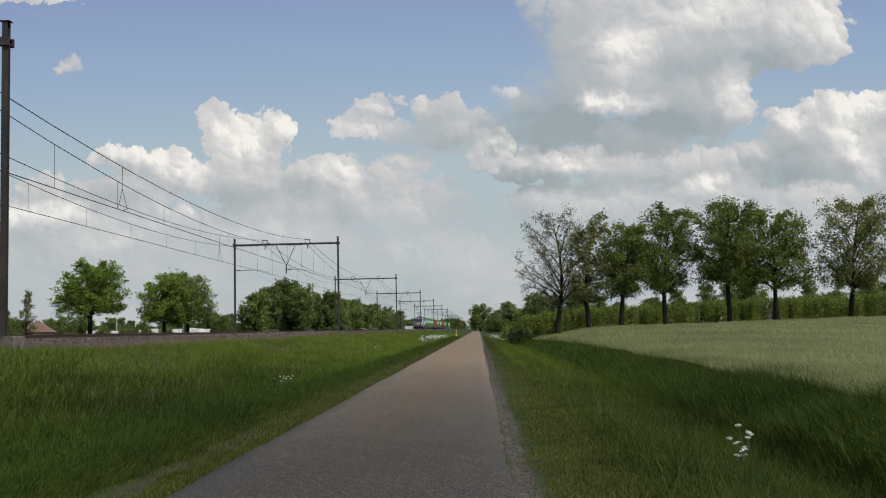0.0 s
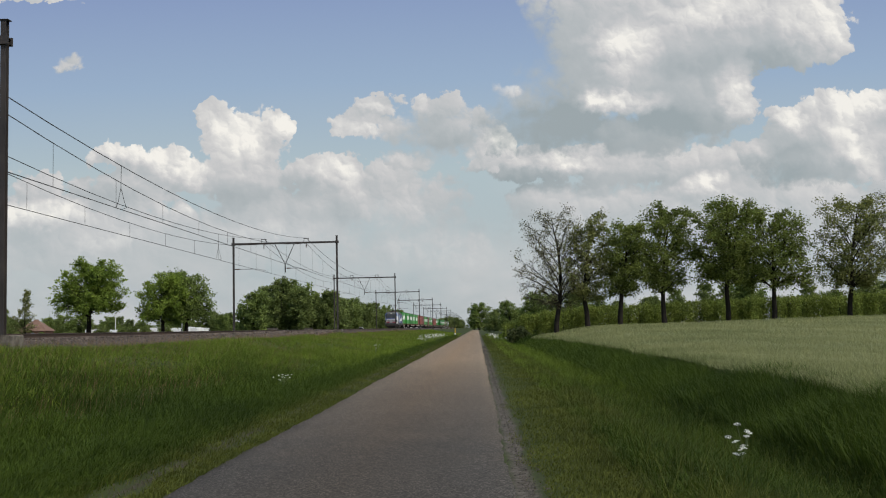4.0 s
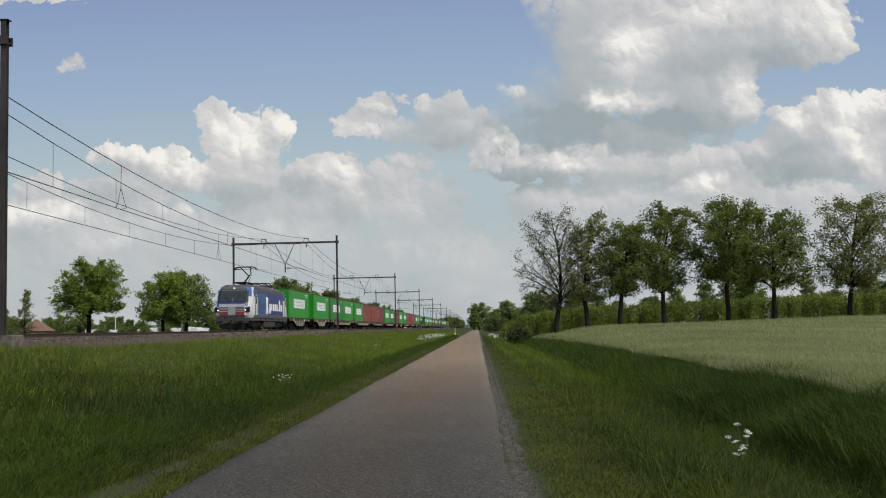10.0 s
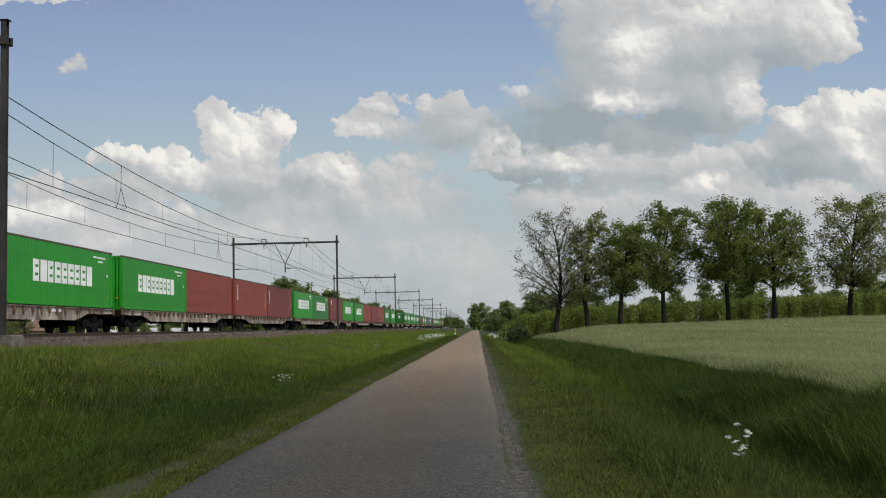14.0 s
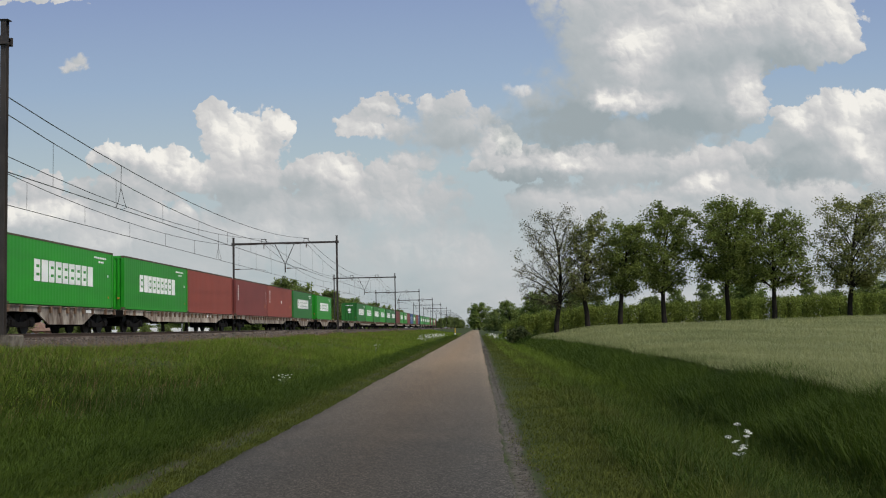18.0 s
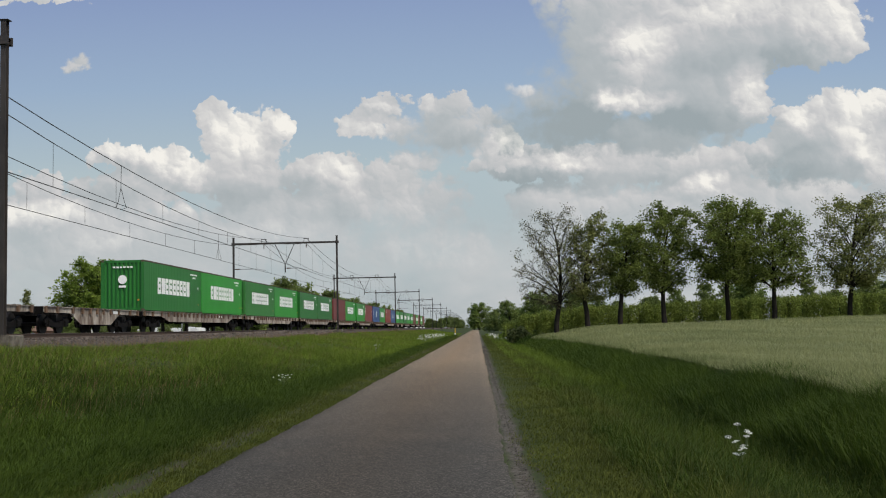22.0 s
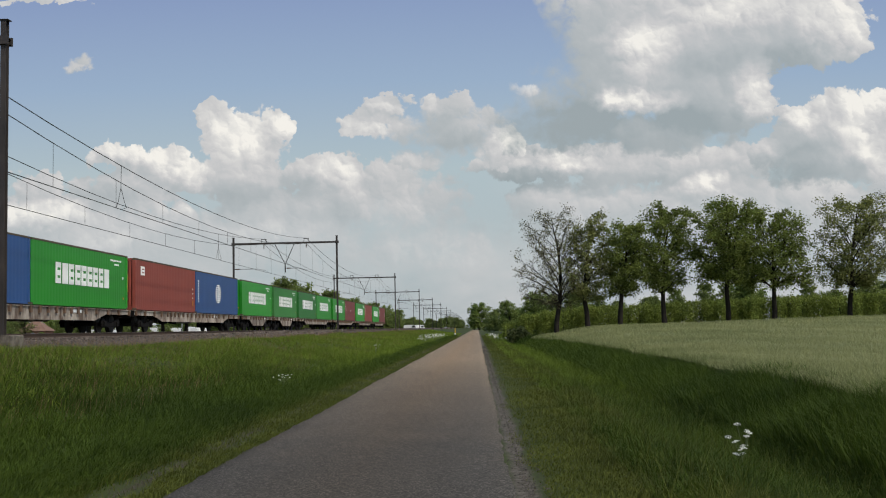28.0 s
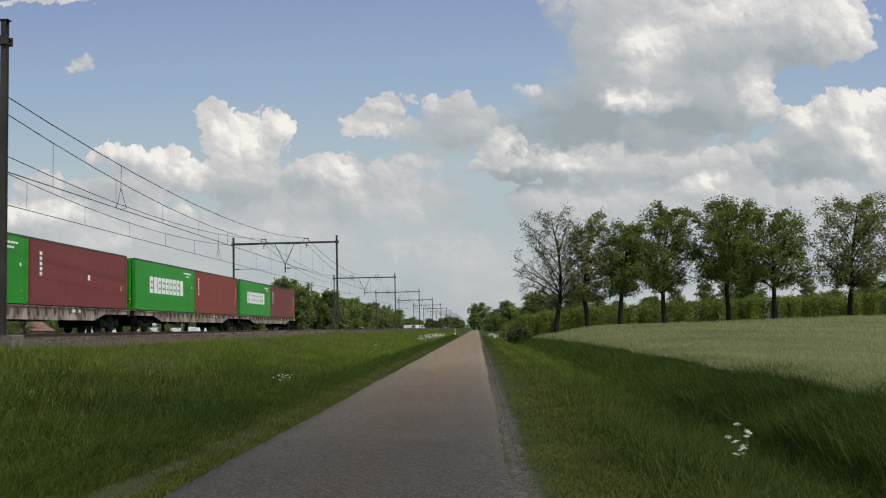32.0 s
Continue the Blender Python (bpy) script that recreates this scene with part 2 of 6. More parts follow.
def road_sheet():
    """The lane, slightly crowned, with ragged broken edges."""
    ys = np.unique(np.concatenate([np.arange(-25, 60, 0.35), np.arange(60, 200, 1.5), np.geomspace(200, 560, 24)]))
    fr = np.array([0, 0.02, 0.1, 0.25, 0.4, 0.5, 0.6, 0.75, 0.9, 0.98, 1.0])
    rnd = np.random.RandomState(4)
    jl, jr = rnd.normal(0, 0.018, len(ys)), rnd.normal(0, 0.015, len(ys))
    wob = 0.03 * np.sin(ys * 0.35) + 0.015 * np.sin(ys * 1.3)
    l, r = ROAD_L + jl + wob, ROAD_R + jr + wob * 0.5
    x = l[:, None] + (r - l)[:, None] * fr[None]
    z = 0.045 * (1 - (2 * fr - 1) ** 2)[None] - 0.06 * ((fr < 0.01) | (fr > 0.99))[None] + 0 * x
    v = np.stack([x, np.repeat(ys[:, None], len(fr), 1), z], -1).reshape(-1, 3)
    w, h = len(fr), len(ys)
    i = (np.arange(h - 1)[:, None] * w + np.arange(w - 1)[None]).ravel()
    f = np.stack([i, i + 1, i + 1 + w, i + w], -1)
    return tagged(new("road", raw_mesh("road", v, f, M_ROAD, True)), "narrow worn reddish-grey asphalt lane with crumbling edges", "road", kind="structure")


def asphalt():
    """Worn seal coat: pale and dark chippings, a reddish middle, greyer wheel tracks, small damp stains."""
    m = mat("asphalt", (0.062, 0.057, 0.048), 0.92, 0, (0.046, 0.042, 0.036), 0.5, 9, 0.0, 0.9, 0, 0, (1, 0.25, 1))
    t = m.node_tree
    k = Nodes(t)
    p = t.nodes["Principled BSDF"]
    base = p.inputs["Base Color"].links[0].from_socket
    tc = t.nodes.new("ShaderNodeTexCoord")
    sp = t.nodes.new("ShaderNodeSeparateXYZ")
    t.links.new(tc.outputs["Object"], sp.inputs[0])
    lane = k.op("MULTIPLY", k.op("ADD", sp.outputs[0], 1.42), 1.0)
    mid = k.op("SUBTRACT", 1.0, k.op("ABSOLUTE", k.op("MULTIPLY", lane, 0.75)), clamp=True)
    red = t.nodes.new("ShaderNodeMix")
    red.data_type, red.blend_type = "RGBA", "MULTIPLY"
    t.links.new(mid, red.inputs[0]), t.links.new(base, red.inputs[6])
    red.inputs[7].default_value = (1.03, 0.96, 0.88, 1)
    # cloud shade painted in: darker, greyer nearby, paler and redder past some twenty metres
    past_shade = k.op("MULTIPLY", k.op("SUBTRACT", k.op("ADD", sp.outputs[1], k.op("MULTIPLY", k.noise(tc.outputs["Object"], 0.6, 4), 9.0)), 17.0), 0.025, clamp=True)
    sunlit_road = t.nodes.new("ShaderNodeMix")
    sunlit_road.data_type, sunlit_road.blend_type = "RGBA", "MULTIPLY"
    t.links.new(past_shade, sunlit_road.inputs[0]), t.links.new(red.outputs[2], sunlit_road.inputs[6])
    sunlit_road.inputs[7].default_value = (3.6, 3.05, 2.5, 1)
    v = t.nodes.new("ShaderNodeTexVoronoi")
    v.inputs["Scale"].default_value = 74.0
    t.links.new(tc.outputs["Object"], v.inputs["Vector"])
    hs = t.nodes.new("ShaderNodeHueSaturation")
    sv = t.nodes.new("ShaderNodeSeparateColor")
    t.links.new(v.outputs["Color"], sv.inputs[0])
    t.links.new(k.op("MULTIPLY_ADD", k.op("POWER", sv.outputs[0], 4.0), 2.2, 0.6), hs.inputs["Value"])
    t.links.new(sunlit_road.outputs[2], hs.inputs["Color"])
    t.links.new(hs.outputs[0], p.inputs["Base Color"])
    b = t.nodes.new("ShaderNodeBump")
    b.inputs["Strength"].default_value, b.inputs["Distance"].default_value = 0.35, 0.005
    t.links.new(v.outputs["Distance"], b.inputs["Height"]), t.links.new(b.outputs[0], p.inputs["Normal"])
    return m


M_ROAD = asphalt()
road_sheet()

# ---- railway: ballast, sleepers, rails ----
def track_bed():
    s = Shape()
    y0, y1 = -620.0, 1500.0
    s.prism([(-24.3, 1.1), (-23.4, RZ - 0.2), (-12.95, 1.1), (-13.8, RZ - 0.22)][0:1] + [(-23.3, RZ - 0.2), (-14.05, RZ - 0.2), (-13.25, 1.1)], y0, y1, "y")
    bed = part("ballast_bed", s, M_BALLAST)
    tagged(bed, "grey-brown crushed stone ballast bed of the double track", "ballast", kind="structure")
    # loose stones along the shoulder on the lane's side
    rnd = np.random.RandomState(7)
    n = 9000
    y = 12 * (110 / 12) ** rnd.rand(n)
    k = rnd.rand(n)
    x = np.where(k < 0.25, -15.0 + rnd.rand(n) * 0.95, -14.05 + (k - 0.25) / 0.75 * 0.85)
    z = np.where(k < 0.25, RZ - 0.2, RZ - 0.2 - (k - 0.25) / 0.75 * 0.5)
    r = (0.025 + 0.035 * rnd.rand(n)) * np.clip(y / 40, 1, 2)
    oct_v = np.array([(1, 0, 0), (-1, 0, 0), (0, 1, 0), (0, -1, 0), (0, 0, 1), (0, 0, -1)], float)
    oct_f = np.array([(0, 2, 4), (2, 1, 4), (1, 3, 4), (3, 0, 4), (2, 0, 5), (1, 2, 5), (3, 1, 5), (0, 3, 5)])
    jit = 0.7 + 0.6 * rnd.rand(n, 6, 1)
    v = oct_v[None] * jit * r[:, None, None] + np.stack([x, y, z + r * 0.3], -1)[:, None]
    f = oct_f[None] + (np.arange(n) * 6)[:, None, None]
    ob = new("ballast_stones", raw_mesh("ballast_stones", v.reshape(-1, 3), f.reshape(-1, 3), M_STONE))
    tagged(ob, "loose crushed stones on the ballast shoulder", "ballast", kind="stuff")


track_bed()


def rails():
    prof = [(-0.075, -0.172), (0.075, -0.172), (0.075, -0.16), (0.012, -0.14), (0.012, -0.04), (0.036, -0.03), (0.036, -0.004), (0.03, 0.0), (-0.03, 0.0), (-0.036, -0.004), (-0.036, -0.03), (-0.012, -0.04), (-0.012, -0.14), (-0.075, -0.16)]
    for xc in (X_NEAR, X_FAR):
        for side in (-0.753, 0.753):
            s = Shape()
            s.prism([(xc + side + p[0], RZ + p[1]) for p in prof], -620, 1500)
            ob = part("rail", s, M_RAIL)
            top = Shape()
            top.box(xc + side - 0.027, xc + side + 0.027, -620, 1500, RZ + 0.001, RZ + 0.004)
            part("rail_head", top, M_RAILTOP, ob, "bright worn running surface")
            tagged(ob, "rusty steel rail with a polished head", "rail", "rails of the double track", "structure")


rails()


def sleepers():
    prof = [(-0.13, 0.0), (0.13, 0.0), (0.11, 0.2), (-0.11, 0.2)]
    s = Shape()
    s.prism(prof, -1.26, 1.26, "x")
    me = s.mesh("sleeper", M_SLEEPER)
    for xc in (X_NEAR, X_FAR):
        row = thing("sleeper_row", "concrete sleepers bedded in ballast under the rails", "sleepers", kind="structure", at=(xc, 0, RZ - 0.372))
        for j in range(140):
            part("sleeper", me, None, row, at=(0, 18 + j * 0.6, 0))
        far = Shape()
        for j in range(-90, 420):
            if not 0 <= j < 140:
                far.prism([(18 + j * 0.6 + p[0], p[1]) for p in prof], -1.26, 1.26, "x")
        tagged(part("far_sleepers", far, M_SLEEPER, row), kind="stuff")


# ---- portals of the overhead line ----
MAST_R, MAST_L = -12.993, -22.714
BEAM_Z, TOP_Z = 9.841, 10.42
PORTALS = [97.93 + 69.44 * k for k in range(-1, 12)]
CONTACT = RZ + 5.5


def h_section(s, x, y, z0, z1, w=0.155, d=0.2, t=0.02):
    s.box(x - w / 2, x + w / 2, y - d / 2, y - d / 2 + t, z0, z1)
    s.box(x - w / 2, x + w / 2, y + d / 2 - t, y + d / 2, z0, z1)
    s.box(x - t / 2, x + t / 2, y - d / 2 + t, y + d / 2 - t, z0, z1)


def portal():
    p = thing("overhead_line_portal", "dark steel portal of the railway's overhead line, spanning both tracks", "portal", "overhead line portals")
    for x in (MAST_R, MAST_L):
        s = Shape()
        h_section(s, x, 0, 1.62, TOP_Z)
        mast = part("mast", s, M_STEEL, p)
        f = Shape()
        f.box(x - 0.42, x + 0.42, -0.42, 0.42, 0.9, 1.66, bevel=0.04)
        part("foundation", f, M_CONCRETE, mast, "weathered concrete foundation block")
        for y in (-0.17, 0.115):
            part("clamp_plate", Shape().box(x - 0.16, x + 0.16, y, y + 0.055, BEAM_Z - 0.12, BEAM_Z + 0.12), M_STEEL, mast)
        s = Shape()
        s.box(x - 0.14, x + 0.14, -0.13, 0.13, TOP_Z, TOP_Z + 0.02)
        part("mast_cap", s, M_STEEL, mast)
    s = Shape()
    s.box(MAST_L - 0.14, MAST_R + 0.14, -0.11, -0.09, BEAM_Z - 0.085, BEAM_Z + 0.085)
    s.box(MAST_L - 0.14, MAST_R + 0.14, 0.09, 0.11, BEAM_Z - 0.085, BEAM_Z + 0.085)
    s.box(MAST_L - 0.14, MAST_R + 0.14, -0.09, 0.09, BEAM_Z + 0.06, BEAM_Z + 0.08)
    part("beam", s, M_STEEL, p)
    for xc in (X_NEAR, X_FAR):  # supports of the feeder wires on top of the beam
        s = Shape()
        for dx in (-0.24, 0.24):
            s.tube((xc + dx, 0, BEAM_Z + 0.08), (xc + dx * 0.8, 0, BEAM_Z + 0.4), 0.025)
        s.tube((xc - 0.26, 0, BEAM_Z + 0.4), (xc + 0.26, 0, BEAM_Z + 0.4), 0.03)
        part("feeder_support", s, M_STEEL, p)
        s = Shape()
        for j in range(4):
            s.tube((xc, 0, BEAM_Z - 0.12 - j * 0.09), (xc, 0, BEAM_Z - 0.17 - j * 0.09), 0.07, 0.05, 8)
        s.tube((xc, 0, BEAM_Z - 0.1), (xc, 0, BEAM_Z - 0.5), 0.02)
        part("insulator", s, M_INSUL, p, "brown ribbed insulator")
    xm = (X_NEAR + X_FAR) / 2
    s = Shape()
    s.tube((xm - 0.95, 0, BEAM_Z - 0.1), (xm, 0, BEAM_Z - 2.0), 0.035)
    s.tube((xm + 0.85, 0, BEAM_Z - 0.1), (xm, 0, BEAM_Z - 2.0), 0.035)
    s.tube((xm, 0, BEAM_Z - 1.9), (xm, 0, BEAM_Z - 2.75), 0.055)
    part("hanger", s, M_STEEL, p, "V-shaped steel hanger between the tracks")
    for x0, x1 in ((MAST_L + 0.1, X_FAR + 0.1), (xm + 0.05, X_NEAR - 0.1)):
        s = Shape()
        s.tube((x0, 0, CONTACT + 0.28), (x1 - 0.6, 0, CONTACT + 0.26), 0.022)
        s.tube((x1 - 0.6, 0, CONTACT + 0.26), (x1 + 0.25, 0, CONTACT + 0.04), 0.014)
        arm = part("registration_arm", s, M_STEEL, p)
        s = Shape()
        s.tube((x0 + 0.1, 0, CONTACT + 0.28), (x0 + 0.45, 0, CONTACT + 0.28), 0.055, n=8)
        part("insulator", s, M_INSUL, arm)
    return p


first = portal()
first.location = (0, PORTALS[0], 0)
for y in PORTALS[1:]:
    copy_thing(first, pose(0, y, 0))


def overhead_line():
    spans = [(PORTALS[0] - 69.44, PORTALS[0])] + list(zip(PORTALS, PORTALS[1:]))
    sup, sag, fsup, fsag = 9.79, 1.81, BEAM_Z + 0.42, 1.41
    for xc, group in ((X_NEAR, "near"), (X_FAR, "far")):
        line = thing("overhead_line", "thin dark copper wires of the overhead line hung between the portals", "overhead line", "overhead lines over both tracks")

        def hang(y, a, b, top, deep):
            k = (y - a) / (b - a)
            return top - 4 * deep * k * (1 - k)
        for name, top, deep, r in (("feeder_wire", fsup, fsag, 0.019), ("messenger_wire", sup, sag, 0.017)):
            s = Shape()
            for a, b in spans:
                n = 14 if a < 300 else 5
                s.chain([(xc, a + (b - a) * j / n, hang(a + (b - a) * j / n, a, b, top, deep)) for j in range(n + 1)], r)
            part(name, s, M_WIRE, line)
        for dx in (-0.02, 0.02):
            s = Shape()
            s.tube((xc + dx, spans[0][0], CONTACT), (xc + dx, spans[-1][1], CONTACT), 0.012, n=4)
            part("contact_wire", s, M_WIRE, line)
        for a, b in spans[:4]:
            for j in range(10):
                y = a + (b - a) * (j + 0.5) / 10
                s = Shape()
                s.tube((xc, y, CONTACT), (xc, y, hang(y, a, b, sup, sag)), 0.009, n=4)
                part("dropper", s, M_WIRE, line)
        a, b = spans[1]
        y = a + (b - a) * (0.26 if group == "near" else 0.75)
        s = Shape()
        top, low = hang(y, a, b, fsup, fsag), CONTACT
        s.chain([(xc, y, top), (xc - 0.02, y, (top + low) / 2), (xc + 0.1, y + 0.12, low + 0.35), (xc + 0.16, y + 0.2, low + 0.1), (xc, y, low)], 0.012)
        s.chain([(xc - 0.02, y, (top + low) / 2), (xc - 0.1, y - 0.12, low + 0.35), (xc - 0.16, y - 0.2, low + 0.1)], 0.012)
        part("jumper_cable", s, M_WIRE, line)


overhead_line()

# ---- the goods train: everything in its own space, x across (+x to the lane), y back along the train, z from the rail top ----
SPEED, FRONT_AT = 26.2136, 49.55 + 296.09   # metres a second; where the nose stands at 0 s
MOVERS = []                                  # (thing, metres behind the nose)
NOSE = 49.55                                 # the container list below counts from the same mark

L40, W40, H40, DECK = 12.192, 2.438, 2.85, 1.24


def corrugated(length, height, waves, depth=0.036):
    """A pressed steel sheet: trapezoid waves along its length, upright; outer face towards +x."""
    pts = []
    step = length / waves
    for j in range(waves):
        y = j * step
        pts += [(y, 0.0), (y + step * 0.32, 0.0), (y + step * 0.5, -depth), (y + step * 0.82, -depth)]
    pts.append((length, 0.0))
    out = [(p[1], p[0]) for p in pts] + [(-depth - 0.02, length), (-depth - 0.02, 0.0)]
    return Shape().prism(out, 0.0, height, "z")


SHEETS = {}


def sheet(kind, m):
    key = (kind, m.name)
    if key not in SHEETS:
        SHEETS[key] = {"side": lambda: corrugated(L40 - 0.3, H40 - 0.22, 36, 0.005), "end": lambda: corrugated(W40 - 0.3, H40 - 0.3, 9, 0.06),
                       "post": lambda: Shape().box(-0.09, 0.09, -0.09, 0.09, 0, H40, bevel=0.015),
                       "rail": lambda: Shape().box(-0.05, 0.05, 0, L40 - 0.36, -0.06, 0.06),
                       "cap": lambda: Shape().box(-0.05, 0.05, 0, L40 - 0.36, -0.04, 0.04),
                       "sill": lambda: Shape().box(-(W40 - 0.36) / 2, (W40 - 0.36) / 2, -0.05, 0.05, -0.07, 0.07),
                       "roof": lambda: Shape().box(-W40 / 2 + 0.06, W40 / 2 - 0.06, 0.06, L40 - 0.06, -0.03, 0.0),
                       "floor": lambda: Shape().box(-W40 / 2 + 0.06, W40 / 2 - 0.06, 0.06, L40 - 0.06, 0, 0.14),
                       "casting": lambda: Shape().box(-0.082, 0.092, -0.092, 0.092, -0.06, 0.06, bevel=0.02),
                       }[kind]().mesh(kind, m)
    return SHEETS[key]


def bar_mesh(name, w, h, m, slots=0, t=0.012):
    """A flat painted mark standing on the side wall, w along the train and h high, with level slots left open."""
    s = Shape()
    if not slots:
        s.box(0, t, 0, w, 0, h)
    else:
        s.box(0, t, 0, w * 0.34, 0, h)
        s.box(0, t, w * 0.9, w, 0, h)
        gap = 0.13 * h
        bit = (h - slots * gap) / (slots + 1)
        for j in range(slots + 1):
            s.box(0, t, w * 0.34, w * 0.9, j * (bit + gap), j * (bit + gap) + bit)
    return s.mesh(name, m)


BARS = {}


def bar(w, h, m, slots=0):
    key = (w, h, m.name, slots)
    if key not in BARS:
        BARS[key] = bar_mesh("lettering_block", w, h, m, slots)
    return BARS[key]


def container(m, look_of, label):
    c = thing("shipping_container", label, "container", "shipping containers on the train")
    half = W40 / 2
    for x, y, a in ((half - 0.02, 0.15, 0), (-half + 0.02, L40 - 0.15, 180)):
        part("side_panel", sheet("side", m), m, c, at=(x, y, 0.15)).rotation_euler = (0, 0, radians(a))
    for x, y, a in ((-half + 0.15, 0.03, -90), (half - 0.15, L40 - 0.03, 90)):
        part("end_panel", sheet("end", m), m, c, at=(x, y, 0.15)).rotation_euler = (0, 0, radians(a))
    for x in (half - 0.09, -half + 0.09):
        for y in (0.09, L40 - 0.09):
            post = part("corner_post", sheet("post", m), m, c, at=(x, y, 0))
            for z in (0.06, H40 - 0.06):
                k = part("corner_casting", sheet("casting", M_EDGE), M_EDGE, post, at=(0, 0, z))
                k.scale = (1 if x > 0 else -1, 1, 1)
        part("bottom_rail", sheet("rail", m), m, c, at=(x + math.copysign(0.03, x), 0.18, 0.09))
        part("top_rail", sheet("cap", M_EDGE), M_EDGE, c, at=(x + math.copysign(0.03, x), 0.18, H40 - 0.045))
    for y in (0.08, L40 - 0.08):
        for z in (0.08, H40 - 0.08):
            part("end_sill", sheet("sill", m), m, c, at=(0, y, z))
    part("roof", sheet("roof", m), m, c, at=(0, 0, H40 - 0.02))
    part("floor", sheet("floor", m), m, c, at=(0, 0, 0.02))
    x = half - 0.018

    def mark(w, h, y, z, paint, slots=0, name="lettering_block"):
        part(name, bar(w, h, paint, slots), paint, c, at=(x, y, z))
    def end_mark(w, h, x0, z, paint, name="lettering_block"):
        s = Shape()
        s.box(x0, x0 + w, -0.008, 0.026, z, z + h)
        part(name, s, paint, c)
    if look_of.startswith("bold"):
        for j in range(6):
            end_mark(0.13, 0.09, -0.55 + j * 0.2, H40 - 0.45, M_WHITE)
        end_mark(0.1, 0.1, 0.85, 0.55, M_ORANGE, "sticker")
        if look_of == "bold_round":
            s = Shape()
            s.tube((0, -0.008, 1.75), (0, 0.03, 1.75), 0.25, n=20)
            part("emblem", s, M_WHITE, c, "round white emblem on the end wall")
            end_mark(0.4, 0.12, -0.2, 1.3, M_WHITE)
    elif look_of == "globe":
        for j in range(7):
            end_mark(0.9, 0.11, -0.5, 0.6 + j * 0.28, M_WHITE)
    else:
        end_mark(0.1, 0.95, 0.7, 1.0, M_ORANGE, "sticker")
        for j in range(4):
            end_mark(0.12, 0.1, -0.6, 0.8 + j * 0.4, M_WHITE)
    if look_of.startswith("bold"):      # a row of nine bold white blocks across the middle, small code top and bottom at the far end
        for j, w in enumerate((0.56, 0.62, 0.56, 0.6, 0.6, 0.6, 0.56, 0.56, 0.62)):
            mark(w * 1.06, 0.94, 2.6 + j * 0.765, 1.02, M_WHITE, 0 if j in (1, 8) else 2)
        for j in range(7):
            mark(0.16, 0.09, 9.6 + j * 0.24, H40 - 0.42, M_WHITE)
        for j in range(3):
            mark(0.16, 0.09, 10.2 + j * 0.24, H40 - 0.62, M_WHITE)
        mark(0.14, 0.14, 11.4, 1.55, M_WHITE, name="sticker")
        mark(0.11, 0.11, 11.5, 0.5, M_ORANGE, name="sticker")
    elif look_of == "column":  # a white upright code near the front end
        for j in range(6):
            mark(0.2, 0.12, 0.75, H40 - 0.65 - j * 0.2, M_WHITE)
        mark(0.2, 0.26, 11.1, 0.75, M_ORANGE, name="sticker")
        for j in range(5):
            mark(0.07, 0.1, 11.55, 1.1 + j * 0.22, M_WHITE)
    elif look_of == "dot":
        mark(0.26, 0.26, 6.6, 1.3, M_WHITE, name="sticker")
        for j in range(5):
            mark(0.24, 0.15, 1.0, H40 - 0.7 - j * 0.22, M_WHITE)
        mark(0.24, 0.24, 11.2, 0.95, M_ORANGE, name="sticker")
    elif look_of == "square":  # a small white square emblem at the front top corner
        mark(0.7, 0.5, 0.95, H40 - 0.9, M_WHITE, 2, name="emblem")
        for j in range(3):
            mark(0.12, 0.08, 11.6, 0.9 + j * 0.3, M_WHITE)
        mark(0.16, 0.36, 11.6, 0.42, M_ORANGE, name="sticker")
    elif look_of == "globe":   # a round white emblem of bars at the middle, an upright code at the front
        for j in range(9):
            dz = -0.6 + j * 0.15
            w = 2.3 * math.sqrt(max(0.0, 0.68 ** 2 - dz ** 2))
            mark(w, 0.085, 6.1 - w / 2, 1.4 + dz, M_WHITE, name="emblem_bar")
        for y, h in ((5.6, 0.9), (6.06, 1.25), (6.52, 0.9)):
            mark(0.1, h, y, 1.44 - h / 2, M_WHITE, name="emblem_bar")
        for j in range(9):
            mark(0.2, 0.1, 0.6, H40 - 0.75 - j * 0.17, M_WHITE)
    return c


# ---- wagons ----
def disc(s, x, y, z, r, t, n=18, k=0):
    s.tube((x - t / 2, y, z), (x + t / 2, y, z), r, n=n, k=k)


def make_wheelset(parent, y):
    for x in (-0.75, 0.75):
        s = Shape()
        disc(s, 0, 0, 0, 0.46, 0.09)
        disc(s, math.copysign(0.06, -x), 0, 0, 0.49, 0.03)
        disc(s, math.copysign(0.06, x), 0, 0, 0.12, 0.12, 10)
        part("wheel", s, M_WHEEL, parent, at=(x, y, 0.46))
    part("axle", Shape().tube((-0.95, 0, 0), (0.95, 0, 0), 0.08, n=8), M_WHEEL, parent, at=(0, y, 0.46))


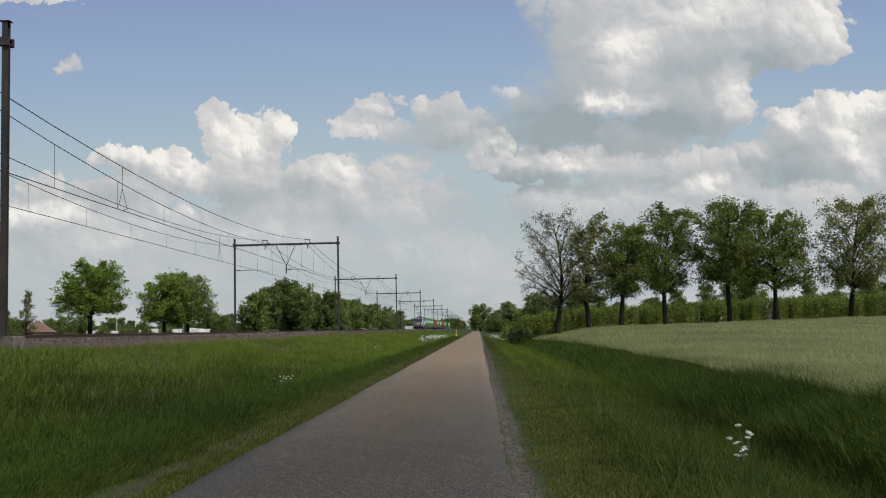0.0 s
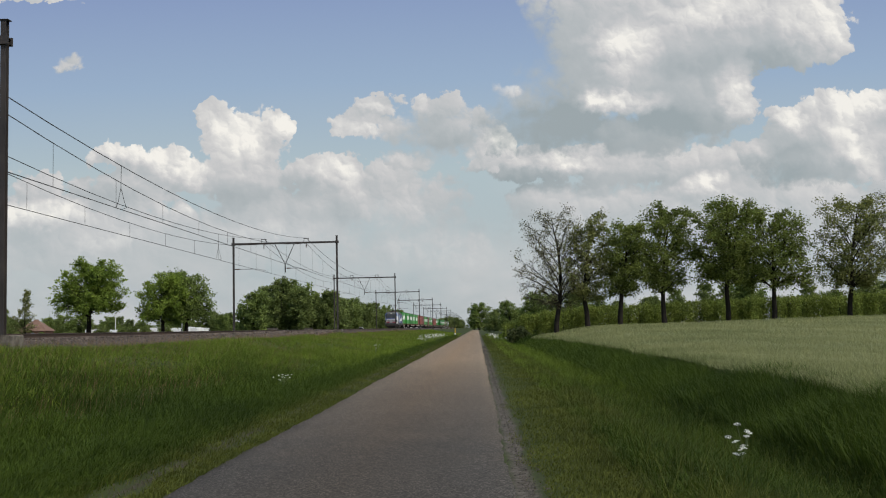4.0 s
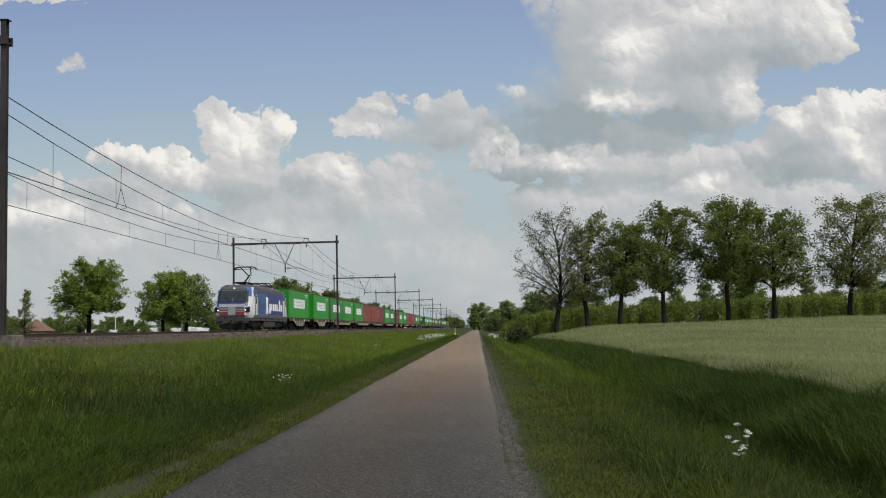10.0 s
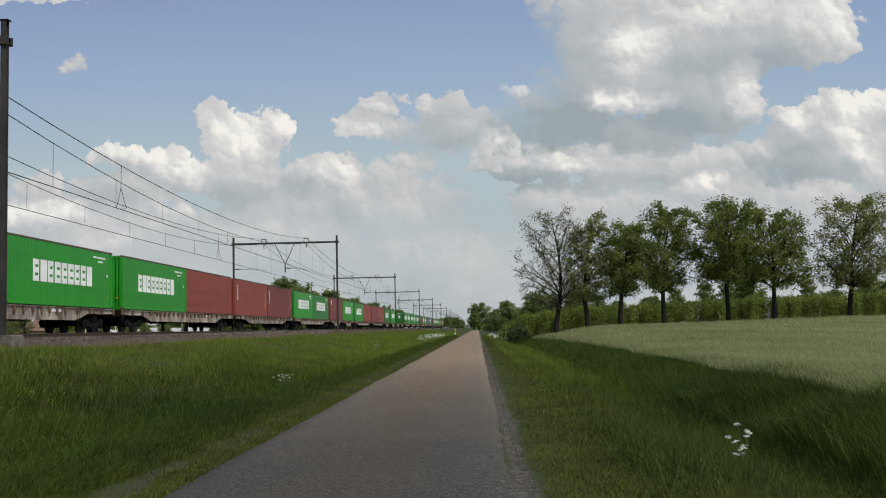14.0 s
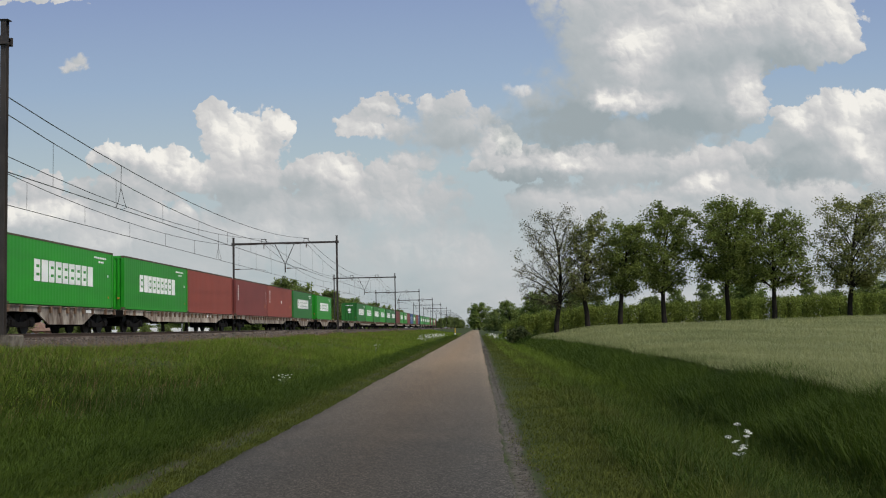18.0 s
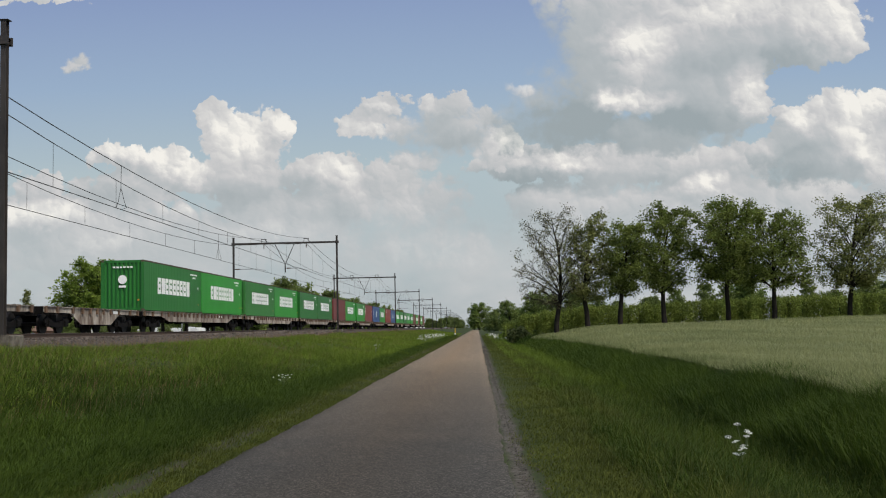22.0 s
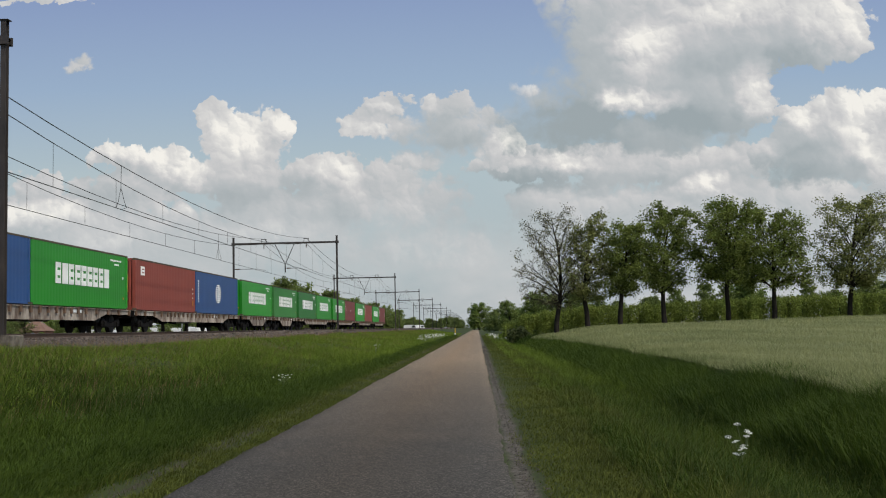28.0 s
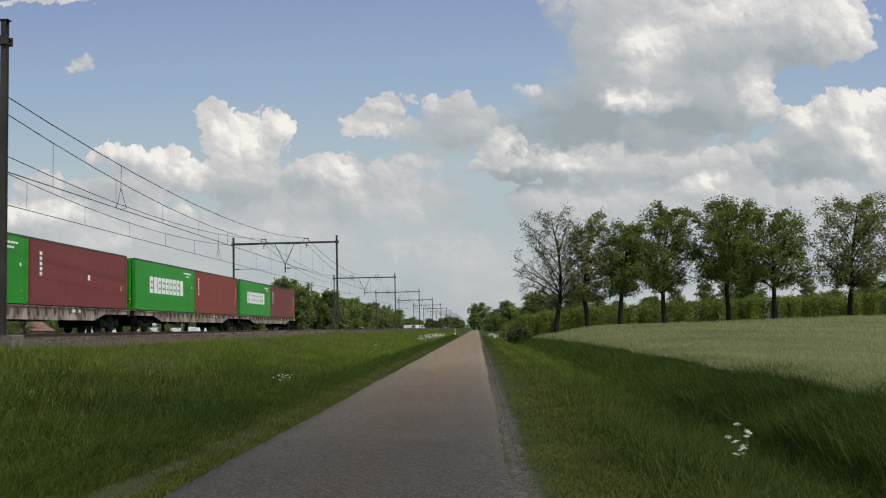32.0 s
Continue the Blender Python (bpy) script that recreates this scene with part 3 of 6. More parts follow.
def make_bogie(parent, y):
    b = part("bogie", Shape().box(-0.9, 0.9, -0.25, 0.25, 0.55, 0.85), M_UNDER, parent, "dark greasy two-axle bogie", at=(0, y, 0))
    for x in (-1.02, 1.02):
        s = Shape()
        s.prism([(-1.35, 0.62), (-1.1, 0.78), (-0.4, 0.52), (0.4, 0.52), (1.1, 0.78), (1.35, 0.62), (1.35, 0.5), (0.95, 0.42), (0.55, 0.3), (-0.55, 0.3), (-0.95, 0.42), (-1.35, 0.5)], x - 0.05, x + 0.05, "x")
        part("side_frame", s, M_UNDER, b)
        for yy in (-0.9, 0.9):
            s = Shape()
            s.box(x - 0.12, x + 0.12, yy - 0.16, yy + 0.16, 0.32, 0.6, bevel=0.03)
            for d in (-0.28, 0.28):
                s.tube((x, yy + d, 0.34), (x, yy + d, 0.62), 0.07, n=8)
            part("axle_box", s, M_UNDER, b)
    make_wheelset(b, -0.9)
    make_wheelset(b, 0.9)


def make_wagon(length, bogies, posts, label, belly):
    """A container flat: two side sills with a fish belly between the bogies, cross beams, spigots, buffers."""
    w = thing("container_wagon", label, "wagon", "container wagons of the train")
    s = Shape()
    s.box(-0.35, 0.35, 0.15, length - 0.15, 0.82, 1.12)
    for j in range(int(length / 2.2)):
        y = 0.8 + j * 2.2
        s.box(-1.1, 1.1, y - 0.1, y + 0.1, 0.9, 1.1)
    part("underframe", s, M_UNDER, w)
    b0, b1 = bogies
    for x in (-1.2, 1.2):
        s = Shape()
        out = [(0.1, 1.2), (0.1, 0.98), (b0 - 1.3, 0.94), (b0 + 1.1, 0.94), (b0 + 1.1 + belly[0], belly[1]), (b1 - 1.1 - belly[0], belly[1]), (b1 - 1.1, 0.94), (b1 + 1.3, 0.94), (length - 0.1, 0.98), (length - 0.1, 1.2)]
        s.prism(out, x - 0.03, x + 0.03, "x")
        s.box(x - 0.09, x + 0.09, 0.1, length - 0.1, 1.17, 1.21)
        sill = part("side_sill", s, M_RUST, w)
        for y in posts:
            t = Shape()
            e = math.copysign(0.075, x)
            t.prism([(y - 0.12, 1.22), (y + 0.12, 1.22), (y + 0.07, 0.92), (y - 0.07, 0.92)], x + e - 0.045, x + e + 0.045, "x")
            part("stanchion", t, M_STAN, sill)
        t = Shape()
        t.box(x + math.copysign(0.04, x) - 0.006, x + math.copysign(0.04, x) + 0.006, length * 0.68, length * 0.68 + 1.1, 0.98, 1.12)
        part("marking_plate", t, M_WHITE, sill, "pale marking plate")
    for y in (0.0, length - 0.12):
        part("headstock", Shape().box(-1.25, 1.25, y, y + 0.12, 0.86, 1.2), M_UNDER, w)
    for y, d in ((0.0, -1), (length, 1)):
        for x in (-0.875, 0.875):
            s = Shape()
            s.tube((x, y, 1.03), (x, y + d * 0.34, 1.03), 0.09, n=10)
            s.tube((x, y + d * 0.34, 1.03), (x, y + d * 0.38, 1.03), 0.23, n=12)
            part("buffer", s, M_UNDER, w)
    for y in bogies:
        make_bogie(w, y)
    for y in (length * 0.42, length * 0.5):
        part("air_tank", Shape().tube((-0.5, y, 0.7), (-0.5, y + 1.0, 0.7), 0.16, n=10), M_UNDER, w)
        part("brake_valve", Shape().box(0.5, 0.95, y, y + 0.5, 0.62, 0.86), M_UNDER, w)
    for y in posts[1:-1:4]:
        for x in (-1.1, 1.1):
            s = Shape()
            s.box(x - 0.05, x + 0.05, y - 0.06, y + 0.06, 1.2, 1.238)
            part("spigot", s, M_UNDER, w)
    return w


LONG = 25.35
posts_long = [0.35, 1.9, 3.6, 5.0, 6.2, 7.0, 7.8, 8.6, 9.6, 10.6, 11.6, 12.6, 13.5, 14.4, 15.3, 16.2, 17.0, 17.8, 18.8, 20.2, 21.8, 23.4, 25.0]
LONG_WAGON = make_wagon(LONG, (2.6, LONG - 2.6), posts_long, "rust-stained pale grey container wagon on two bogies", (1.6, 0.62))
SHORT = 13.0
posts_short = [0.35, 1.6, 3.4, 4.6, 5.6, 6.5, 7.4, 8.4, 9.6, 11.4, 12.65]
SHORT_WAGON = make_wagon(SHORT, (2.1, SHORT - 2.1), posts_short, "short rust-stained container wagon with a bellied frame", (1.3, 0.42))

TINTS = {"G": M_GREEN, "g": M_GREEN_DULL, "D": M_GREEN_DARK, "R": M_RED, "M": M_MAROON, "B": M_BLUE}
SAYS = {"G": "bright green steel container with a bold white company mark", "g": "faded green steel container with a bold white company mark",
        "D": "dark green steel container with a bold white company mark", "R": "rusty red steel container with small white codes",
        "M": "maroon steel container with small white codes", "B": "blue steel container with a round white emblem"}
# front edge of each container behind the mark at which the nose is 49.55, its paint, and what is painted on it
LOADS = [(70.23, "G"), (85.84, "G"), (99.57, "g"), (112.03, "G"), (125.85, "G"), (138.15, "R"), (151.75, "R"), (164.30, "M"), (177.95, "G"), (190.42, "g"),
         (204.13, "M"), (217.0, "G"), (230.94, "G"), (243.3, "R"), (256.8, "M"), (269.1, "R"), (282.33, "D"), (297.97, "G"), (339.09, "D"), (351.42, "G"),
         (364.98, "g"), (377.25, "G"), (391.18, "D"), (403.43, "D"), (417.08, "M"), (429.39, "G"), (443.09, "G"), (455.38, "M"), (469.12, "B"), (481.4, "G"),
         (494.9, "R"), (507.3, "B"), (521.01, "G"), (534.25, "g"), (547.6, "D"), (559.95, "G"), (573.78, "G"), (586.15, "M"), (599.73, "G"), (612.08, "R"),
         (625.3, "G"), (637.8, "M")]
MARKS = {5: "plain", 6: "column", 7: "column", 10: "square", 13: "plain", 14: "column", 15: "dot", 24: "plain", 27: "column", 30: "square", 37: "dot", 39: "column", 41: "column"}
MADE = {}


def set_train():
    for i, (s, k) in enumerate(LOADS):
        style = ("bold_round" if i in (17, 18) else "bold") if k in "GgD" else "globe" if k == "B" else MARKS.get(i, "column")
        if (k, style) not in MADE:
            MADE[k, style] = ob = container(TINTS[k], style, SAYS[k])
        else:
            ob = copy_thing(MADE[k, style], pose(0, 0, 0))
        MOVERS.append((ob, s - NOSE, DECK))
    singles = [0, 1, 10, 11, 16, 17, 32, 33]
    starts = [(LOADS[i][0] - 0.4, SHORT_WAGON) for i in singles] + [(311.4, SHORT_WAGON), (325.2, SHORT_WAGON)]
    i = 0
    while i < len(LOADS):
        if i in singles:
            i += 1
            continue
        a, b = LOADS[i][0], LOADS[i + 1][0] + L40
        starts.append(((a + b) / 2 - LONG / 2, LONG_WAGON))
        i += 2
    used = set()
    for s, w in sorted(starts, key=lambda q: q[0]):
        ob = w if w not in used else copy_thing(w, pose(0, 0, 0))
        used.add(w)
        MOVERS.append((ob, s - NOSE, 0.0))


set_train()

# ---- locomotive ----
M_LBLUE = mat("loco_light_blue", (0.05, 0.105, 0.27), 0.5, 0, (0.045, 0.095, 0.245), 1, 20)
M_DBLUE = mat("loco_deep_blue", (0.035, 0.045, 0.175), 0.5, 0, (0.031, 0.041, 0.155), 1, 20)
M_NAVY = mat("loco_navy", (0.015, 0.03, 0.12), 0.35)
M_LWHITE = mat("loco_white", (0.66, 0.66, 0.64), 0.5, 0, (0.52, 0.52, 0.50), 1, 12)
M_LGREY = mat("loco_grey", (0.085, 0.08, 0.076), 0.6, 0, (0.055, 0.052, 0.05), 2, 20)
M_NOSE = mat("loco_nose_grey", (0.31, 0.31, 0.315), 0.35, 0.2, (0.27, 0.27, 0.272), 2, 20)
M_COVE = mat("loco_roof_cove", (0.085, 0.082, 0.08), 0.6, 0, (0.065, 0.062, 0.06), 1.5, 15)
M_ROOF = mat("loco_roof", (0.08, 0.077, 0.074), 0.7, 0, (0.052, 0.05, 0.047), 1.5, 15, 0.1)
M_LRED = mat("loco_red", (0.24, 0.018, 0.03), 0.4)
M_GLASS = mat("loco_window_glass", (0.04, 0.046, 0.05), 0.05)
M_BOGIE = mat("dusty_bogie", (0.075, 0.067, 0.058), 0.9, 0, (0.03, 0.026, 0.022), 3, 25, 0.2)
M_BLACK = mat("black_equipment", (0.02, 0.019, 0.018), 0.9, 0, (0.009, 0.0085, 0.008), 3, 25, 0.2)
M_GLASS.node_tree.nodes["Principled BSDF"].inputs["Specular IOR Level"].default_value = 0.3
M_LAMP = glow("headlight_glass", (1.0, 0.93, 0.8), 0.5)
LEN, SET = 18.9, 0.95   # rear end of the body, and how far the nose stands back
LEVELS = [(1.08, 0.55, 1.48), (1.3, 0.36, 1.5), (1.95, 0.36, 1.5), (2.3, 0.55, 1.5), (2.8, 0.82, 1.49), (3.3, 1.12, 1.44), (3.62, 1.42, 1.33), (3.82, 1.9, 1.08)]


def nose_y(z):
    return float(np.interp(z, [q[0] for q in LEVELS], [q[1] + SET for q in LEVELS]))


def loco_body():
    s = Shape()
    rings = []
    for z, y, w in LEVELS:
        half = [(w - 0.46, y), (w - 0.24, y + 0.16), (w - 0.08, y + 0.55), (w, y + 1.15)]
        ring = [(x, yy + SET) for x, yy in half] + [(x, LEN - yy) for x, yy in half[::-1]]
        ring += [(-x, yy) for x, yy in ring[::-1]]
        rings.append([(x, yy, z) for x, yy in ring])
    n = len(rings[0])
    for a, b, lv in zip(rings, rings[1:], range(9)):
        for j in range(n):
            k = (j + 1) % n
            ends = j in (n - 1, 0, n - 2, n // 2 - 1, n // 2, n // 2 - 2)
            face = j in (n - 1, n // 2 - 1)
            tone = (1 if lv < 3 and face else 0 if lv < 2 else 4 if face or lv in (3, 4) else 2) if ends else (2 if lv > 3 and (j in (1, n - 3)) else 3 if lv > 3 and j in (3, n // 2 + 3) else 0)
            s.face([a[j], a[k], b[k], b[j]], 3 if lv >= 6 or (lv == 5 and j in (n - 1, n // 2 - 1)) else tone)
    s.face(rings[-1], 3)
    s.face(rings[0][::-1], 1)
    return s


def plate(name, parent, x0, y0, y1, z0, z1, m, t=0.012, label="", slant=0.0):
    """A thin plate on the side towards the lane and its twin on the far side."""
    for sgn in (1, -1):
        s = Shape()
        s.prism([(y0, z0), (y1, z0), (y1 + slant, z1), (y0 + slant, z1)], sgn * x0, sgn * (x0 + t), "x")
        part(name, s, m, parent, label)


def on_nose(x0, x1, z0, z1, out=0.02, t=0.03):
    s = Shape()
    ya, yb = nose_y(z0) - out, nose_y(z1) - out
    pts = [(ya, z0), (yb, z1), (yb + t, z1), (ya + t, z0)]
    if z0 < 1.95 < z1:
        pts = [(ya, z0), (nose_y(1.95) - out, 1.95), (yb, z1), (yb + t, z1), (ya + t, z0)]
    return s.prism(pts, x0, x1, "x")


def locomotive():
    c = thing("locomotive", "white and blue electric locomotive with grey roof and lit headlights", "locomotive")
    body = part("body", loco_body(), [M_LWHITE, M_NOSE, M_LBLUE, M_ROOF, M_GLASS], c)
    for z0, z1, ends in ((2.42, 3.46, ((0.05, 1.08), (-1.08, -0.05))),):
        for x0, x1 in ends:
            part("windscreen", on_nose(x0, x1, z0, z1), M_GLASS, body, "dark tinted windscreen pane")
    part("nose_band", on_nose(-1.05, 1.05, 2.22, 2.38, 0.012), M_NAVY, body, "dark blue band under the windscreen")
    part("windscreen_pillar", on_nose(-0.045, 0.045, 2.4, 3.48, 0.03), M_LGREY, body)
    for sgn in (1, -1):
        x0, x1 = sorted((sgn * 0.3, sgn * 1.03))
        part("red_stripe", on_nose(x0, x1, 1.32, 1.56, 0.014), M_LRED, body)
        for j in range(3):
            part("louvre", on_nose(x0, x1, 1.66 + j * 0.12, 1.70 + j * 0.12, 0.014), M_BLACK, body)
        lamp = Shape()
        lamp.prism([(nose_y(1.5) + 0.0, 1.52), (nose_y(1.5) + 0.32, 1.56), (nose_y(1.5) + 0.36, 1.98), (nose_y(1.5) + 0.02, 1.9)], sgn * 1.02, sgn * 1.42, "x")
        part("headlight_housing", lamp, M_BLACK, body)
        bulb = Shape()
        bulb.tube((sgn * 1.13, nose_y(1.7) - 0.03, 1.7), (sgn * 1.13, nose_y(1.7) + 0.1, 1.7), 0.06, n=10)
        part("headlight", bulb, M_LAMP, body, "lit white headlight")
        wiper = Shape()
        wiper.tube((sgn * 0.25, nose_y(2.4) - 0.06, 2.4), (sgn * 0.7, nose_y(2.95) - 0.06, 2.95), 0.015)
        part("wiper", wiper, M_BLACK, body)
        rail = Shape().chain([(sgn * 1.0, 1.3, 1.15), (sgn * 1.0, 1.15, 1.2), (sgn * 0.5, 1.15, 1.2), (sgn * 0.5, 1.3, 1.15)], 0.018, 6)
        part("handrail", rail, M_BLACK, body)
    top = Shape()
    top.tube((0, nose_y(3.5) - 0.03, 3.47), (0, nose_y(3.5) + 0.15, 3.47), 0.1, n=10)
    part("top_headlight", top, M_LAMP, body, "lit white headlight over the windscreen")
    # flanks: light blue forward, deep blue aft, white cabs with doors
    plate("light_blue_panel", body, 1.502, 4.35, 8.2, 1.32, 3.2, M_LBLUE)
    plate("deep_blue_panel", body, 1.502, 8.2, 15.6, 1.32, 3.2, M_DBLUE)
    plate("roof_cove", body, 1.455, 4.3, 15.7, 3.21, 3.42, M_COVE, 0.035)
    plate("cab_shoulder", body, 1.455, 2.9, 4.3, 2.98, 3.4, M_LBLUE, 0.03)
    plate("cab_shoulder", body, 1.455, LEN - 3.2, LEN - 1.9, 2.98, 3.4, M_LBLUE, 0.03)
    plate("skirt", body, 1.5, 2.6, LEN - 1.3, 1.07, 1.3, M_LGREY, 0.02)
    for y0 in (3.35, 16.6):
        for sgn in (1, -1):
            d = Shape()
            d.box(min(sgn * 1.5, sgn * 1.516), max(sgn * 1.5, sgn * 1.516), y0, y0 + 0.72, 1.25, 3.0)
            door = part("cab_door", d, M_LWHITE, body)
            g = Shape()
            g.box(min(sgn * 1.517, sgn * 1.525), max(sgn * 1.517, sgn * 1.525), y0 + 0.14, y0 + 0.58, 2.25, 2.92)
            part("door_window", g, M_GLASS, door)
            f = Shape()
            for yy in (y0 - 0.02, y0 + 0.72):
                f.box(min(sgn * 1.5, sgn * 1.52), max(sgn * 1.5, sgn * 1.52), yy, yy + 0.02, 1.25, 3.0)
            part("door_seal", f, M_BLACK, door)
            h = Shape()
            for yy in (y0 - 0.12, y0 + 0.84):
                h.tube((sgn * 1.55, yy, 1.2), (sgn * 1.55, yy, 2.3), 0.016)
            part("grab_rail", h, M_LGREY, door)
    # the company mark on the flank, as plain shapes in its colours
    for j in range(3):
        plate("mark_block", body, 1.515, 4.75 + j * 0.86, 5.45 + j * 0.86, 1.78 if j else 1.72, 2.35 if j else 2.75, M_NAVY, 0.008)
    plate("mark_block", body, 1.515, 7.55, 8.1, 1.45, 2.9, M_WHITE, 0.008, slant=0.55)
    plate("mark_block", body, 1.524, 8.1, 8.65, 1.45, 2.9, M_WHITE, 0.008, slant=-0.55)
    for j, w in enumerate((0.66, 0.45, 0.62, 0.55, 0.55)):
        plate("mark_block", body, 1.515, 9.1 + j * 0.82, 9.1 + w + j * 0.82, 1.5 if j == 0 else 1.75, 2.35, M_WHITE, 0.008)
    plate("mark_block", body, 1.515, 13.25, 13.42, 1.75, 1.92, M_WHITE, 0.008)
    plate("mark_block", body, 1.515, 13.6, 14.25, 1.75, 2.75, M_WHITE, 0.008)
    plate("mark_block", body, 1.515, 14.45, 15.1, 1.75, 2.35, M_WHITE, 0.008)
    # frame, under-slung gear, buffers, coupling
    part("frame", Shape().box(-1.46, 1.46, 2.0, LEN - 0.9, 0.82, 1.07, bevel=0.03), M_LGREY, c)
    for y in (2.2, 5.4, 7.4, 10.6, 13.4, 15.8):
        plate("step", c, 1.47, y, y + 0.3, 0.88, 1.0, M_BLACK, 0.02)
    for sgn in (1, -1):
        s = Shape()
        s.box(min(sgn * 0.7, sgn * 1.4), max(sgn * 0.7, sgn * 1.4), 7.35, 12.3, 0.26, 0.82, bevel=0.06)
        part("transformer_box", s, M_BOGIE, c)
    for y, d in ((1.45, -1), (LEN - 0.5, 1)):
        s = Shape()
        s.prism([(-1.05, 0.3), (-0.8, 0.16), (0.8, 0.16), (1.05, 0.3), (1.05, 0.55), (-1.05, 0.55)], y - 0.05, y + 0.12, "y")
        part("snow_plough", s, M_BLACK, c)
        s = Shape().box(-1.32, 1.32, min(y - d * 0.1, y + d * 0.06), max(y - d * 0.1, y + d * 0.06), 0.62, 1.08, bevel=0.05)
        part("buffer_beam", s, M_BOGIE, c)
        for x in (-0.45, -0.2, 0.2, 0.45):
            part("brake_hose", Shape().chain([(x, y, 0.75), (x, y + d * 0.22, 0.66), (x * 0.9, y + d * 0.2, 0.42)], 0.028, 6), M_BLACK, c)
        for x in (-0.875, 0.875):
            s = Shape()
            s.tube((x, y, 1.0), (x, y + d * 0.45, 1.0), 0.11, n=10)
            s.box(x - 0.3, x + 0.3, y + d * 0.45 - 0.02, y + d * 0.45 + 0.03, 0.82, 1.18, bevel=0.06)
            part("buffer", s, M_BOGIE, c)
        s = Shape()
        s.tube((0, y, 0.95), (0, y + d * 0.4, 0.85), 0.05)
        s.tube((0.25, y, 0.9), (0.25, y + d * 0.2, 0.5), 0.03)
        s.tube((-0.25, y, 0.9), (-0.25, y + d * 0.2, 0.5), 0.03)
        part("coupling", s, M_BLACK, c)
    for yb in (4.9, LEN - 4.1):
        b = part("bogie", Shape().box(-0.95, 0.95, -0.4, 0.4, 0.5, 0.8), M_BOGIE, c, "dark bogie frame", at=(0, yb, 0))
        for x in (-1.08, 1.08):
            s = Shape()
            s.prism([(-2.1, 0.62), (-1.8, 0.8), (-0.8, 0.62), (0.8, 0.62), (1.8, 0.8), (2.1, 0.62), (2.1, 0.42), (1.0, 0.36), (-1.0, 0.36), (-2.1, 0.42)], x - 0.08, x + 0.08, "x")
            part("side_frame", s, M_BOGIE, b)
            for yy in (-1.3, 1.3):
                s = Shape()
                s.box(x - 0.16, x + 0.16, yy - 0.2, yy + 0.2, 0.4, 0.8, bevel=0.04)
                for dd in (-0.36, 0.36):
                    s.tube((x, yy + dd, 0.45), (x, yy + dd, 0.82), 0.1, n=8)
                part("axle_box", s, M_BOGIE, b)
            s = Shape()
            s.tube((x * 1.1, -0.6, 0.7), (x * 1.1, 0.5, 0.5), 0.05)
            part("damper", s, M_LGREY, b)
        for yy in (-1.3, 1.3):
            for x in (-0.75, 0.75):
                s = Shape()
                disc(s, 0, 0, 0, 0.625, 0.1, 22)
                disc(s, math.copysign(0.06, x), 0, 0, 0.2, 0.1, 12)
                part("wheel", s, M_WHEEL, b, at=(x, yy, 0.625))
    # roof gear: one pantograph up, one folded, bus bars and insulators
    def panto(y, raised):
        base = Shape()
        for x in (-0.55, 0.55):
            base.tube((x, y - 1.9, 4.06), (x, y + 1.3, 4.06), 0.05)
        for yy in (y - 1.9, y - 0.4, y + 1.3):
            base.tube((-0.62, yy, 4.06), (0.62, yy, 4.06), 0.05)
        p = part("pantograph", base, M_BLACK, c, "raised black pantograph touching the wire" if raised else "folded black pantograph")
        for x in (-0.55, 0.55):
            for yy in (y - 1.7, y + 1.1):
                i = Shape()
                for j in range(4):
                    i.tube((x, yy, 3.8 + j * 0.065), (x, yy, 3.85 + j * 0.065), 0.075, 0.05, 8)
                part("insulator", i, M_INSUL, p)
        knee, head = ((y + 1.9, 4.85), (y + 0.35, 5.44)) if raised else ((y + 1.7, 4.2), (y - 1.5, 4.28))
        s = Shape()
        s.tube((0, y - 0.3, 4.08), (0, knee[0], knee[1]), 0.08)
        s.tube((0.15, y + 0.2, 4.06), (0.1, knee[0] + 0.1, knee[1] - 0.15), 0.025)
        part("lower_arm", s, M_BLACK, p)
        s = Shape()
        for x in (-0.42, 0.42):
            s.tube((x * 0.3, knee[0], knee[1]), (x, head[0], head[1]), 0.045)
        part("upper_arm", s, M_BLACK, p)
        s = Shape()
        for dy in (-0.16, 0.16):
            s.chain([(-0.98, head[0] + dy, head[1] - 0.2), (-0.8, head[0] + dy, head[1] + 0.01), (-0.55, head[0] + dy, head[1] + 0.05), (0.55, head[0] + dy, head[1] + 0.05), (0.8, head[0] + dy, head[1] + 0.01), (0.98, head[0] + dy, head[1] - 0.2)], 0.042, 6)
        part("collector_head", s, M_BLACK, p)
    panto(6.2, True)
    panto(LEN - 4.6, False)
    s = Shape()
    s.box(-0.9, 0.9, 8.8, 13.0, 3.8, 3.95, bevel=0.04)
    part("roof_hatch", s, M_ROOF, c)
    for x in (-0.5, 0.0, 0.5):
        s = Shape().chain([(x, 8.2, 4.18), (x, 10, 4.2), (x, 12, 4.2), (x, 12.6, 4.15)], 0.03, 6)
        bus = part("bus_bar", s, M_BLACK, c)
        for y in (8.4, 9.8, 11.2, 12.5):
            i = Shape()
            for j in range(3):
                i.tube((x, y, 3.92 + j * 0.08), (x, y, 3.98 + j * 0.08), 0.07, 0.05, 8)
            part("insulator", i, M_INSUL, bus)
    return c


MOVERS.append((locomotive(), 0.0, 0.0))

